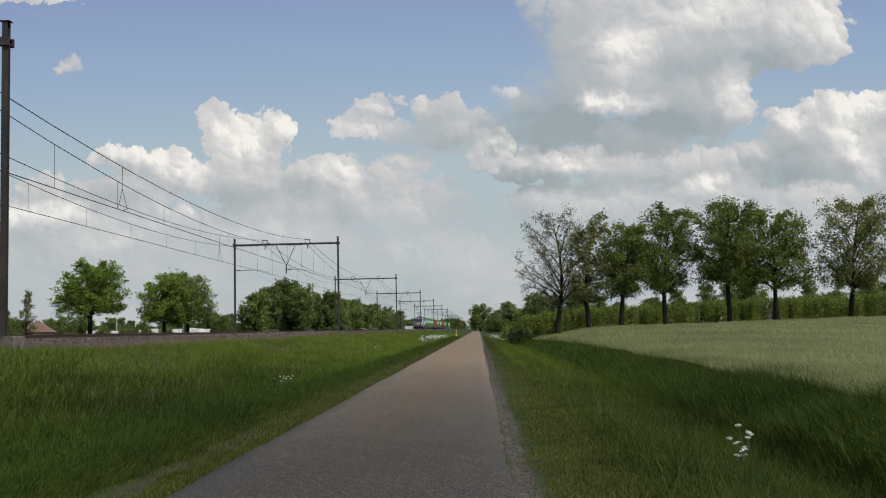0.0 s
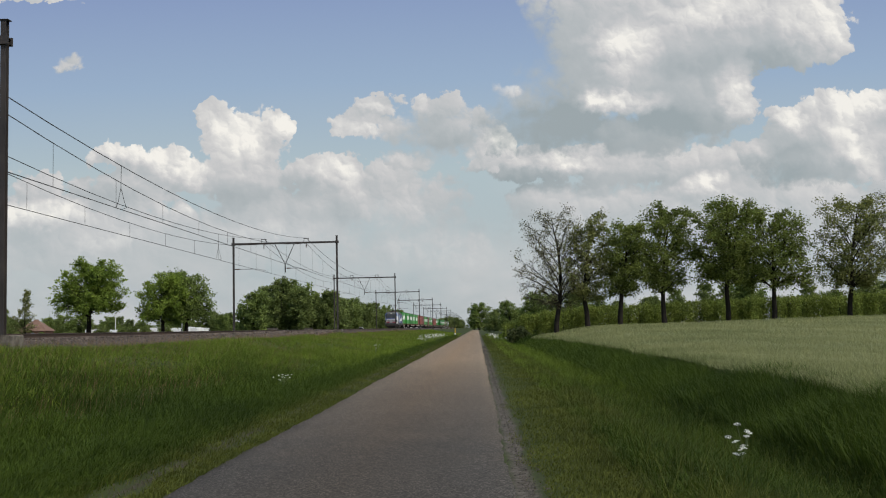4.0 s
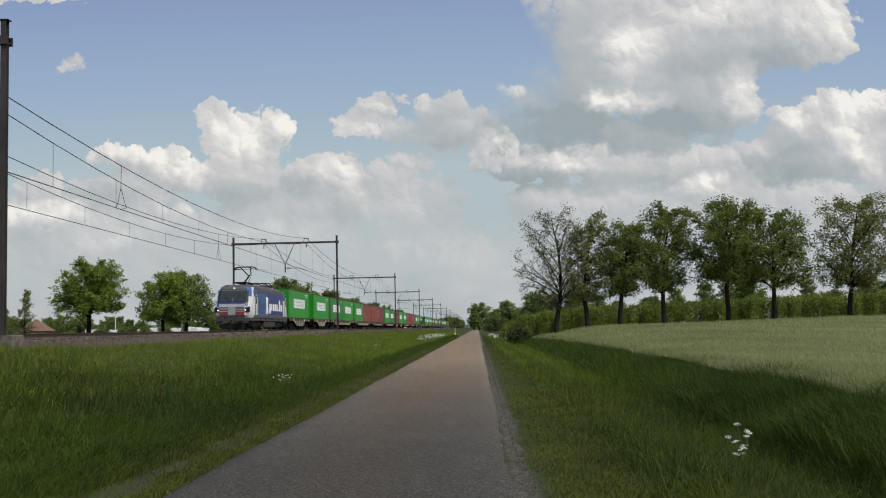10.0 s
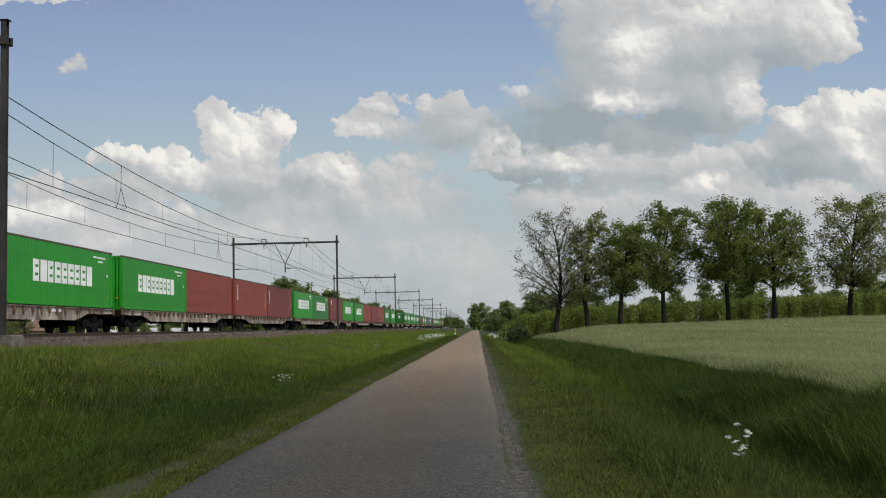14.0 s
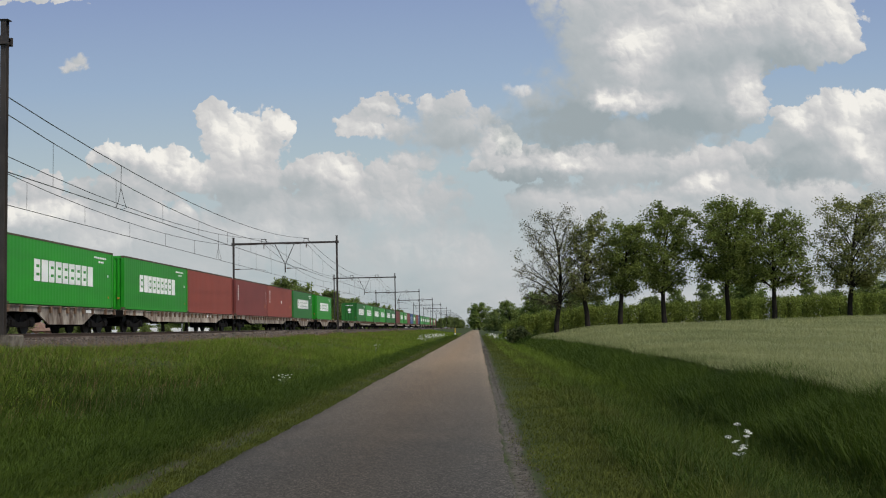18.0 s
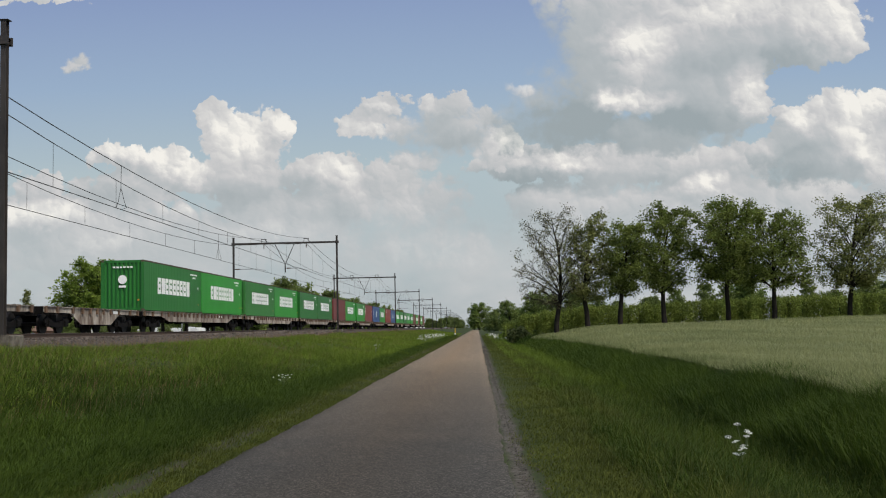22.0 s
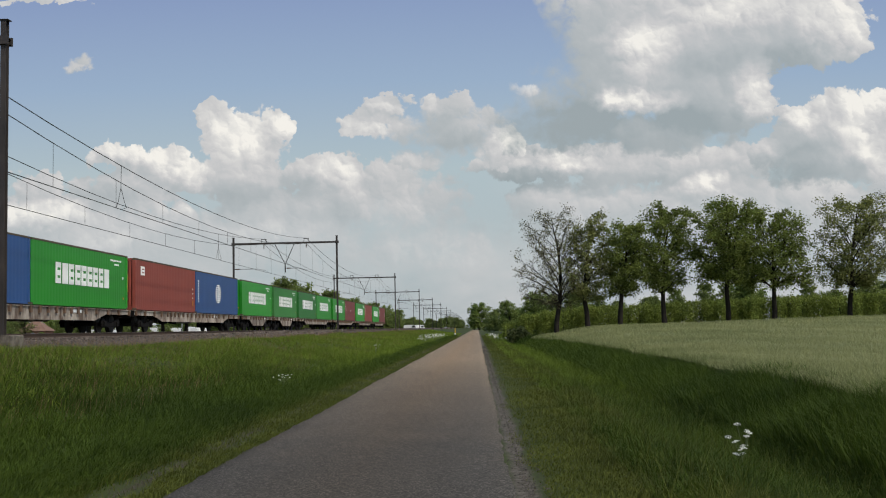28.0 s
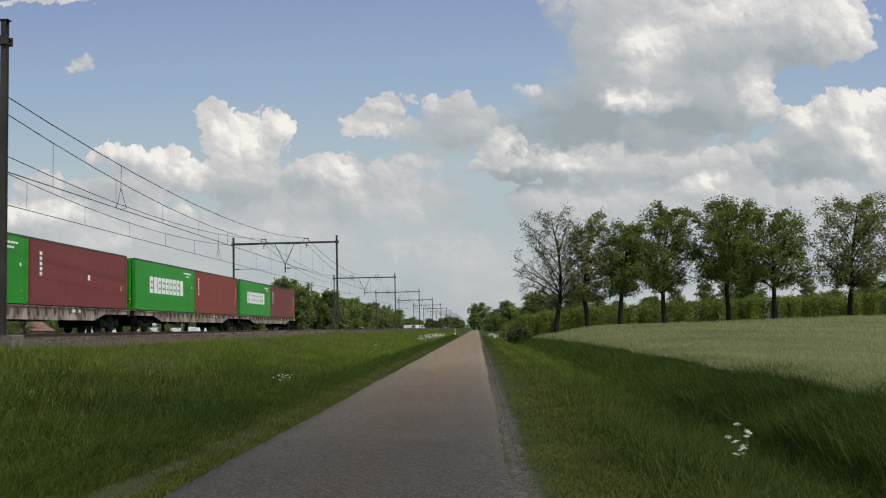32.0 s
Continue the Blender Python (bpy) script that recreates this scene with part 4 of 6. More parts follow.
# ---- grass ----
def blades(name, label, x, y, h, w, m, lean=0.35, wind=(0.25, 0.1), rnd=None, z=None, category="grass"):
    """Grass blades rooted on the ground, as one object."""
    n = len(x)
    z = ground_z(x, y) - 0.02 if z is None else z
    a = rnd.rand(n) * 2 * np.pi
    s = np.stack([np.cos(a), np.sin(a), np.zeros(n)], -1) * (w / 2)[:, None]
    d = np.stack([rnd.normal(wind[0], lean, n), rnd.normal(wind[1], lean, n)], -1)
    base = np.stack([x, y, z], -1)
    mid = base + np.stack([d[:, 0] * h * 0.35, d[:, 1] * h * 0.35, h * 0.6], -1)
    tip = base + np.stack([d[:, 0] * h, d[:, 1] * h, h * (1 - 0.25 * np.abs(d).sum(1).clip(0, 1.5))], -1)
    near = y < 26                       # bent blades close by, single slips farther off
    bent = np.stack([base - s, base + s, mid + s * 0.8, mid - s * 0.8, tip], 1)[near].reshape(-1, 3)
    slip = np.stack([base - s, base + s, tip], 1)[~near].reshape(-1, 3)
    i = np.arange(near.sum())[:, None] * 5
    j = np.arange((~near).sum())[:, None] * 3 + len(bent)
    v = np.concatenate([bent, slip])
    f = np.concatenate([i + np.array([[0, 1, 2]]), i + np.array([[0, 2, 3]]), i + np.array([[3, 2, 4]]), j + np.array([[0, 1, 2]])], 0)
    ob = new(name, raw_mesh(name, v, f, m))
    return tagged(ob, label, category, kind="stuff")


def spread(n, x0, x1, y0, y1, rnd, p=1.0):
    """Random places: even across, thinning with distance along the lane."""
    r = rnd.rand(n)
    y = y0 * (y1 / y0) ** r if p == 1.0 else (y0 ** (1 - p) + r * (y1 ** (1 - p) - y0 ** (1 - p))) ** (1 / (1 - p))
    return x0 + (x1 - x0) * rnd.rand(n), y


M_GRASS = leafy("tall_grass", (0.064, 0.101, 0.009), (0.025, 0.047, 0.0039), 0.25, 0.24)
# the bank top's own yellowish green, also painted farther off for sunlit grass
M_TOP_SUNLIT = leafy("bank_top_sunlit_grass", (0.178, 0.24, 0.026), (0.078, 0.125, 0.0125), 0.22, 0.24)
M_DEEP = leafy("ditch_grass", (0.073, 0.112, 0.0112), (0.025, 0.048, 0.0046), 0.3, 0.26)
M_VERGE = leafy("mown_grass", (0.112, 0.128, 0.02), (0.045, 0.06, 0.01), 0.6, 0.25)
M_GRIT = mat("grit", (0.085, 0.076, 0.064), 0.95, 0, (0.035, 0.03, 0.025), 5, 40, 0.2, 0.6, 0, 0.5)
M_STRAW = leafy("grass_heads", (0.235, 0.165, 0.075), (0.14, 0.085, 0.045), 0.6, 0.3)
M_CROP = leafy("young_rye", (0.31, 0.318, 0.146), (0.20, 0.22, 0.094), 0.12, 0.16, 0.45)


def leaf_cloud(points, size, rnd, m, name, flat=0.5):
    n = len(points)
    u = rnd.normal(size=(n, 3))
    u[:, 2] *= flat
    u /= np.linalg.norm(u, axis=1)[:, None]
    w = np.cross(u, rnd.normal(size=(n, 3)))
    w /= np.linalg.norm(w, axis=1)[:, None]
    r = size * (0.6 + 0.8 * rnd.rand(n))[:, None]
    v = np.stack([points - u * r, points + w * r * 0.62, points + u * r, points - w * r * 0.62], 1).reshape(-1, 3)
    f = np.arange(n)[:, None] * 4 + np.array([[0, 1, 2, 3]])
    return raw_mesh(name, v, f, m)


def tufted(x, y, rnd, share=0.5, each=45, wide=0.13):
    """Draws a share of the blades together into tussocks; gives the places and how much taller each one stands."""
    n = int(len(x) * share)
    k = max(1, n // each)
    i = rnd.randint(0, k, n)
    w = wide * np.clip(y[:k][i] / 25, 1, 4)
    x, y, tall = x.copy(), y.copy(), np.ones(len(x))
    cx, cy, lift = x[:k].copy(), y[:k].copy(), 0.75 + 0.7 * rnd.rand(k) ** 2
    x[:n], y[:n], tall[:n] = cx[i] + rnd.normal(0, 1, n) * w, cy[i] + rnd.normal(0, 1, n) * w * 1.3, lift[i]
    return x, y, tall


def meadows():
    rnd = np.random.RandomState(11)
    for n, x0, x1, m, says in ((190000, -12.9, -7.2, M_TOP_SUNLIT, "tall yellowish-green grass on the railway bank"), (190000, -8.6, -3.75, M_GRASS, "lush dense green grass at the foot of the bank")):
        x, y = spread(n, x0, x1, 7, 260, rnd, 1.15)
        x, y, lift = tufted(x, y, rnd, 0.4, 60, 0.17)
        x = np.clip(x, -12.9, -3.8)
        big = np.clip(y / 22, 1, 5)
        tall = 0.16 + 0.22 * rnd.rand(len(x)) + 0.08 * np.sin(x * 1.1 + y * 0.3) + 0.05 * np.sin(x * 2.7 - y * 0.9)
        tall *= np.interp(x, [-12.9, -12.0, -5.2, -4.2, -3.8], [0.6, 0.85, 1.05, 0.55, 0.2]) * lift
        # cloud shade nearby and sun farther off painted by mixing darker and lighter blades
        brighter = rnd.rand(len(x)) < (np.interp(y, [15, 50], [0.35, 1]) if m == M_TOP_SUNLIT else np.interp(y, [22, 60], [0, 1]))
        for sort, mask in ((M_TOP_SUNLIT, brighter), (M_GRASS, ~brighter)):
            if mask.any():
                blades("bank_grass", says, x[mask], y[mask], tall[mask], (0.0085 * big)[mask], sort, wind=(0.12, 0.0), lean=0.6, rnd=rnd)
    # grit and crumbs of asphalt along both edges of the lane
    n = 9000
    x, y = spread(n, -1, 1, 6, 90, rnd, 1.1)
    x = np.where(rnd.rand(n) < 0.5, -3.6, 0.46) + x * np.abs(x) * 0.22
    r = (0.006 + 0.012 * rnd.rand(n) ** 2) * np.clip(y / 22, 1, 3)
    a = rnd.rand(n) * 6.28
    c = np.stack([x, y, ground_z(x, y) + 0.012], -1)[:, None]
    shape = np.stack([np.stack([np.cos(a + q), np.sin(a + q), 0 * a], -1) for q in (0, 2.0, 4.1)] + [np.stack([0 * a, 0 * a, 0.8 + 0 * a], -1)], 1)
    v = (c + shape * (r[:, None] * (0.7 + 0.6 * rnd.rand(n, 4)))[:, :, None]).reshape(-1, 3)
    f = (np.arange(n)[:, None, None] * 4 + np.array([(0, 1, 3), (1, 2, 3), (2, 0, 3)])[None]).reshape(-1, 3)
    tagged(new("road_grit", raw_mesh("road_grit", v, f, M_GRIT)), "grey and brown grit scattered along the lane's broken edges", "grit", kind="stuff")
    # round the camera's stand
    x, y = 12 * rnd.rand(26000) - 9.0, 14 * rnd.rand(26000) - 7.0
    keep = (x < -3.75) | (x > 0.6)
    x, y = x[keep], y[keep]
    blades("verge_grass", "grass of both verges beside the lane", x, y, np.interp(np.abs(x + 1.4), [2.0, 3.4, 6], [0.08, 0.3, 0.45]) * (0.6 + 0.7 * rnd.rand(len(x))), 0.008 + 0 * x, M_DEEP, rnd=rnd)
    x, y = spread(150000, -4.7, -3.14, 6, 200, rnd, 1.35)
    track = np.abs(x + 3.62 + 0.05 * np.sin(y * 0.7)) < 0.14 + 0.07 * np.sin(y * 1.3) + 0.05 * np.sin(y * 3.1)   # the worn wheel rut
    keep = ~track | (rnd.rand(len(x)) < np.interp(y, [11, 18, 30], [0.04, 0.3, 1.0]))
    x, y = x[keep], y[keep]
    tall = np.interp(x, [-4.7, -4.1, -3.7, -3.14], [0.32, 0.2, 0.11, 0.075]) * (0.6 + 0.8 * rnd.rand(len(x)))
    worn = x + rnd.normal(0, 0.12, len(x)) > -3.85
    for sort, mask in ((M_VERGE, worn), (M_GRASS, ~worn)):
        blades("verge_grass", "short worn grass beside the lane", x[mask], y[mask], tall[mask], (0.008 * np.clip(y / 22, 1, 5))[mask], sort, lean=0.6, rnd=rnd)
    x, y = spread(140000, 0.4, 2.4, 5, 200, rnd, 1.15)
    keep = (x > 0.60 + 0.05 * np.sin(y * 0.8) + 0.04 * np.sin(y * 2.9)) | (rnd.rand(len(x)) < 0.05 + 0.5 * (np.sin(y * 2.1) + np.sin(y * 0.9 + 1) > 0.6))
    x, y = x[keep], y[keep]
    tall = np.interp(x, [0.45, 1.2, 1.7, 2.4], [0.04, 0.09, 0.15, 0.34]) * (0.6 + 0.8 * rnd.rand(len(x)))
    blades("verge_grass", "short grass verge growing taller towards the ditch", x, y, tall, 0.009 * np.clip(y / 22, 1, 5), M_VERGE, lean=0.6, rnd=rnd)
    x, y = spread(290000, 1.7, 6.3, 6, 240, rnd, 1.15)
    x, y, lift = tufted(x, y, rnd, 0.45, 60, 0.16)
    x = np.clip(x, 1.6, 6.3)
    tall = (0.2 + 0.28 * rnd.rand(len(x)) + 0.08 * np.sin(x * 1.3 + y * 0.4)) * lift * np.interp(x, [1.7, 2.6], [0.5, 1.0])
    # sunlight on the far banks put into the colour: lighter blades with distance
    brighter = rnd.rand(len(x)) < np.interp(y, [22, 55], [0, 1]) * np.interp(x, [2, 4, 6], [1, 0.8, 0.35])
    for sort, mask, says in ((M_TOP_SUNLIT, brighter, "light green grass on the ditch's banks, sunlight painted in"), (M_DEEP, ~brighter, "tall dark green grass on the ditch's banks")):
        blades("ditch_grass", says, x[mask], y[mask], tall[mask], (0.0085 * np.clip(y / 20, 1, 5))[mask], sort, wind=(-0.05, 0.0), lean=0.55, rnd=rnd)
    x, y = spread(42000, 4.7, 6.75, 9, 130, rnd, 1.1)
    tall = np.interp(x, [4.7, 5.4, 6.75], [0.58, 0.56, 0.56]) + 0.3 * rnd.rand(len(x)) ** 1.5 + 0.13 * np.sin(y * 1.3) * np.sin(y * 0.47)
    blades("ditch_grass", "tall dark grass leaning over the ditch's far edge", x, y, tall, 0.011 * np.clip(y / 22, 1, 4), M_DEEP, lean=0.5, wind=(-0.08, 0.0), rnd=rnd)
    # pale bent stalks standing out of the long grass
    x, y = spread(2600, 1.6, 5.2, 6, 60, rnd, 1.1)
    blades("grass_heads", "pale bent stalks in the long grass", x, y, 0.5 + 0.35 * rnd.rand(len(x)), 0.0045 * np.clip(y / 16, 1, 3), M_VERGE, lean=0.5, rnd=rnd)
    x, y = spread(9000, -12.9, -6.0, 9, 200, rnd, 1.1)
    x = -12.9 + (x + 12.9) ** 1.6 / 6.9 ** 0.6
    blades("grass_heads", "dry brownish seed heads over the grass", x, y, 0.36 + 0.24 * rnd.rand(len(x)), 0.0038 * np.clip(y / 16, 1, 6), M_STRAW, lean=0.3, rnd=rnd)
    # the crop: a closed, gently rippled canopy with ears standing out of it
    def crop_edge(y):
        return np.interp(y, [10, 20, 30, 60, 112], [5.85, 6.15, 6.3, 6.6, 5.6])
    field = thing("rye_field", "pale green rye field in ear, rippled by the wind", "crop", kind="stuff")
    gy = np.unique(np.concatenate([np.arange(9, 40, 0.4), np.arange(40, 112.1, 1.0)]))
    fr = np.concatenate([[0, 0.0008], np.linspace(0.004, 1, 90) ** 1.5])
    gx = crop_edge(gy)[:, None] + (64 - crop_edge(gy))[:, None] * fr[None]
    yy = np.repeat(gy[:, None], len(fr), 1)
    gz = ground_z(gx, yy) + np.where(np.arange(len(fr)) == 0, -0.05, 0.4)[None] + 0.03 * np.sin(gx * 0.8 + yy * 0.35) + 0.02 * rnd.rand(*gx.shape)
    w, h = len(fr), len(gy)
    i = (np.arange(h - 1)[:, None] * w + np.arange(w - 1)[None]).ravel()
    new("canopy", raw_mesh("canopy", np.stack([gx, yy, gz], -1).reshape(-1, 3), np.stack([i, i + 1, i + 1 + w, i + w], -1), M_CROP, True)).parent = field
    x, y = spread(260000, 6.5, 60, 9.5, 112, rnd, 0.75)
    edge = crop_edge(y)
    x = edge + (62 - edge) * rnd.rand(len(x)) ** 1.6
    tall = 0.2 + 0.1 * rnd.rand(len(x)) + 0.04 * np.sin(x * 0.8 + y * 0.35)
    blades("ears", "", x, y, tall, 0.0085 * np.clip(y / 18, 1, 6), M_CROP, lean=0.35, wind=(-0.12, 0.05), rnd=rnd, z=ground_z(x, y) + 0.38, category="").parent = field


meadows()


# ---- trees ----
M_BARK = mat("bark", (0.028, 0.0235, 0.019), 0.95, 0, (0.012, 0.0098, 0.008), 5, 30, 0.8, 0.5, 0, 0, (1, 1, 0.3))
M_LEAF_A = leafy("oak_leaves", (0.205, 0.25, 0.055), (0.082, 0.112, 0.026), 0.5, 0.4, 0.5)
M_LEAF_B = leafy("fresh_leaves", (0.245, 0.26, 0.085), (0.12, 0.14, 0.045), 0.5, 0.35, 0.5)
M_LEAF_C = leafy("deep_green_leaves", (0.22, 0.28, 0.07), (0.10, 0.145, 0.038), 0.4, 0.4, 0.45)
M_LEAF_L = leafy("meadow_oak_leaves", (0.28, 0.37, 0.06), (0.13, 0.19, 0.034), 0.4, 0.35, 0.55)
M_LEAF_D = leafy("dark_leaves", (0.20, 0.25, 0.07), (0.095, 0.13, 0.038), 0.4, 0.4, 0.4)
M_LEAF_S = leafy("opening_leaves", (0.19, 0.185, 0.085), (0.10, 0.10, 0.05), 0.5, 0.4, 0.4)


# how wide a crown is, from its foot to its top, for each habit
HABITS = {"round": ((0, 0.12, 0.3, 0.55, 0.78, 0.92, 1), (0.55, 0.8, 0.97, 1.0, 0.88, 0.64, 0.3)),
          "tall": ((0, 0.15, 0.35, 0.6, 0.8, 0.93, 1), (0.55, 0.82, 1.0, 0.98, 0.82, 0.56, 0.26)),
          "broad": ((0, 0.1, 0.25, 0.5, 0.75, 0.9, 1), (0.8, 0.97, 1.0, 0.97, 0.85, 0.66, 0.4)),
          "spire": ((0, 0.1, 0.3, 0.6, 0.85, 1), (0.7, 1.0, 0.85, 0.5, 0.25, 0.06)),
          "shrub": ((0, 0.2, 0.5, 0.75, 0.9, 1), (0.95, 1.0, 0.95, 0.75, 0.5, 0.25))}


def tree(name, label, height, spread_r, clear, leaves, size, m, seed, r0=0.26, at=(0, 0, 0), group="", habit="round", lean=0.0, limbs=26, clump=0.3, droop=0.0, wild=0.2, fork=0, pull=(0, 0), fine=True):
    """A tapered leader that runs up through the crown, arching limbs, side shoots and twigs, and leaves in clumps about the twigs."""
    rnd = np.random.RandomState(seed)
    t = thing(name, label, "tree", group, at=at)
    s, tufts = Shape(), []
    crown, spread_r = height * (1 - clear), spread_r * 0.86
    us, ws = HABITS[habit]
    # the leader
    n, line = 14, []
    p, d = Vector((0, 0, -0.25)), Vector((lean, 0, 1)).normalized()
    s.tube(p, p + d * 0.6, r0 * 1.45, r0 * 1.05, 9, caps=False)
    for j in range(n + 1):
        line.append(p.copy())
        p = p + d * (height * 0.95 / n)
        d = (d + Vector((*rnd.normal(0, 0.07, 2), 0.08))).normalized()
    for j in range(n):
        s.tube(line[j], line[j + 1], r0 * (1 - 0.92 * j / n) + 0.012, r0 * (1 - 0.92 * (j + 1) / n) + 0.012, 8 if j < 8 else 5, caps=False)

    def on_leader(z):
        k = min(max(z / (height * 0.95), 0.0), 0.999) * n
        j = int(k)
        return line[j].lerp(line[j + 1], k - j)
    for f in range(fork):           # a second stem from low down
        a = rnd.rand() * 6.28
        q0 = on_leader(height * clear * 0.75)
        q1 = q0 + Vector((math.cos(a) * spread_r * 0.35, math.sin(a) * spread_r * 0.35, crown * 0.55))
        s.tube(q0, q1, r0 * 0.6, r0 * 0.2, 7, caps=False)
    for i in range(limbs):
        u = (i + 0.5) / limbs
        u = min(u, 0.97)
        ang = i * 2.4 + rnd.normal(0, 0.35)
        side = Vector((math.cos(ang), math.sin(ang), 0))
        reach = spread_r * float(np.interp(u, us, ws)) * (1.0 - wild + 1.6 * wild * rnd.rand())
        tip_z = height * clear + crown * u + rnd.normal(0, 0.03) * crown
        from_z = max(height * clear * (0.82 + 0.2 * rnd.rand()), tip_z - reach * (0.75 + 0.55 * rnd.rand()) * (1 - droop * (1 - u)))
        a0 = on_leader(from_z)
        tip = on_leader(tip_z) + side * reach + Vector((pull[0] * (1 - u), pull[1] * (1 - u), 0))
        tip.z = tip_z - droop * reach * 0.25 * (1 - u)
        bend = a0.lerp(tip, 0.5) + Vector((*rnd.normal(0, 0.08 * reach, 2), reach * (0.12 + 0.25 * droop * (1 - u))))
        r1 = 0.015 + 0.062 * (r0 / 0.29) * (reach / 3.5) * (1.1 - 0.6 * u)
        pts = [a0 * (1 - k) ** 2 + bend * (2 * k * (1 - k)) + tip * k ** 2 for k in (0, 0.18, 0.36, 0.54, 0.7, 0.85, 1.0)]
        for j in range(6):
            s.tube(pts[j], pts[j + 1], r1 * (1 - 0.85 * j / 6), r1 * (1 - 0.85 * (j + 1) / 6), 5, caps=False)
        for j in range(2, 7):
            fwd = (pts[j] - pts[j - 1]).normalized()
            for b in range(2 if j < 6 else 3):
                d = (fwd * 0.8 + Vector(rnd.normal(0, 0.62, 3)) + Vector((0, 0, 0.12))).normalized()
                length = min(0.32 * reach + 0.2, 1.3) * (0.6 + 0.6 * rnd.rand())
                base = pts[j].lerp(pts[j - 1], rnd.rand())
                mid = base + d * length * 0.55
                end = mid + (d + Vector(rnd.normal(0, 0.3, 3)) - Vector((0, 0, 0.25 * droop))).normalized() * length * 0.45
                s.tube(base, mid, r1 * 0.3 + 0.006, 0.013, 4 if fine else 3, caps=False)
                if fine:
                    s.tube(mid, end, 0.013, 0.006, 3, caps=False)
                tufts += [mid, end, end]
                for c in range(3):
                    tw = mid.lerp(end, rnd.rand()) + Vector(rnd.normal(0, 0.3, 3)) * min(1.0, length)
                    if fine:
                        s.tube(mid, tw, 0.009, 0.004, 3, caps=False)
                    tufts.append(tw)
    part("trunk", s, M_BARK, t, smooth=True)
    pts = np.array([tuple(q) for q in tufts])
    pick = rnd.rand(len(pts)) ** 1.5                      # fuller and barer tufts
    idx = rnd.choice(len(pts), leaves, p=pick / pick.sum())
    cloud = pts[idx] + np.clip(rnd.normal(0, 1, (leaves, 3)), -1.4, 1.4) * np.array([1, 1, 0.7]) * (clump * (0.5 + 0.7 * rnd.rand(len(pts))[idx]))[:, None]
    part("crown", leaf_cloud(cloud, size, rnd, m, "crown"), m, t, smooth=False)
    return t


def right_row():
    """The row of young oaks along the far side of the rye field."""
    rows = [(8.17, 13.2, 4.3, 0.27, 8000, M_LEAF_S, 0.0, 5, "tall", 30, 0.5, (-1.0, 0)), (11.43, 11.6, 2.9, 0.30, 9500, M_LEAF_B, -0.03, 6, "tall", 24, 0.1, (0, 0)),
            (14.76, 11.0, 2.8, 0.38, 13500, M_LEAF_A, 0.0, 17, "round", 26, 0.5, (0, 0)), (19.3, 12.7, 3.4, 0.34, 15500, M_LEAF_A, 0.0, 18, "tall", 30, 0.3, (0, 0)),
            (25.91, 12.7, 3.7, 0.37, 21000, M_LEAF_A, -0.01, 19, "round", 32, 0.5, (0, 0)), (30.6, 11.5, 4.5, 0.38, 18500, M_LEAF_A, 0.0, 10, "broad", 30, 0.7, (0.4, 0)),
            (38.3, 12.7, 4.1, 0.30, 14000, M_LEAF_B, 0.0, 12, "round", 30, 0.4, (0, 0)), (44.2, 14.2, 4.6, 0.3, 8000, M_LEAF_S, 0.0, 13, "round", 30, 0.3, (0, 0))]
    for x, h, r, clear, n, m, lean, seed, habit, limbs, droop, pull in rows:
        z = float(ground_z(x, 110))
        sparse = m == M_LEAF_S
        tree("oak_tree", "young oak with sparse, just opening leaves beside a field" if sparse else "young oak in fresh leaf with a bare lower trunk",
             h + 0.2, r, clear, int(n * 1.25), 0.075 if sparse else 0.105, m, seed, 0.29, (x, 110, z), "row of oaks behind the rye field", habit, lean, limbs + 6, 0.26 if sparse else 0.36, droop * 0.8, 0.24, 0, pull)


right_row()


def left_trees():
    z = 0.6
    tree("oak_tree", "round-crowned oak in fresh leaf standing in a meadow", 11.3, 4.9, 0.42, 25000, 0.14, M_LEAF_L, 21, 0.42, (-55.8, 150, z), "oaks beyond the railway", "broad", 0.0, 60, 0.3, 0.35, 0.2)
    tree("oak_tree", "broad oak in leaf beyond the railway", 9.3, 3.5, 0.36, 14000, 0.14, M_LEAF_L, 22, 0.32, (-45.0, 150, z), "oaks beyond the railway", "broad", -0.02, 48, 0.3, 0.4, 0.18)
    tree("oak_tree", "broad oak in leaf with a forked trunk beyond the railway", 9.6, 3.8, 0.36, 16000, 0.14, M_LEAF_C, 23, 0.34, (-42.3, 152, z), "oaks beyond the railway", "broad", 0.03, 50, 0.3, 0.4, 0.18, 1)
    tree("birch_tree", "slender young tree with thin pale foliage", 7.7, 1.7, 0.2, 2300, 0.11, M_LEAF_B, 24, 0.12, (-65.0, 150, z), "", "spire", 0.0, 26, 0.22, 0.0, 0.15)


left_trees()

# ---- woods, hedge, distant tree lines ----
FOREST = [tree("forest_tree", says, h, r, clear, int(n * 0.62), 0.23, m, sd, 0.28, (0, -90 - 12 * sd, 0), "trees of the distant woods", habit, 0.0, limbs, 0.42, 0.3, 0.3, fine=False) for h, r, clear, n, m, sd, habit, limbs, says in
          ((11.0, 3.5, 0.12, 12000, M_LEAF_D, 31, "tall", 34, "tall dark leafy tree of a distant wood"), (9.0, 3.5, 0.16, 9500, M_LEAF_C, 32, "round", 28, "lighter leafy tree at a wood's edge"),
           (8.0, 3.7, 0.04, 12000, M_LEAF_D, 33, "shrub", 32, "dense bushy tree of a distant wood"), (10.0, 4.0, 0.1, 11500, M_LEAF_C, 34, "tall", 32, "dense leafy tree of a distant wood"))]
FOREST_H = (11.0, 9.0, 8.0, 10.0)
PLACED = []


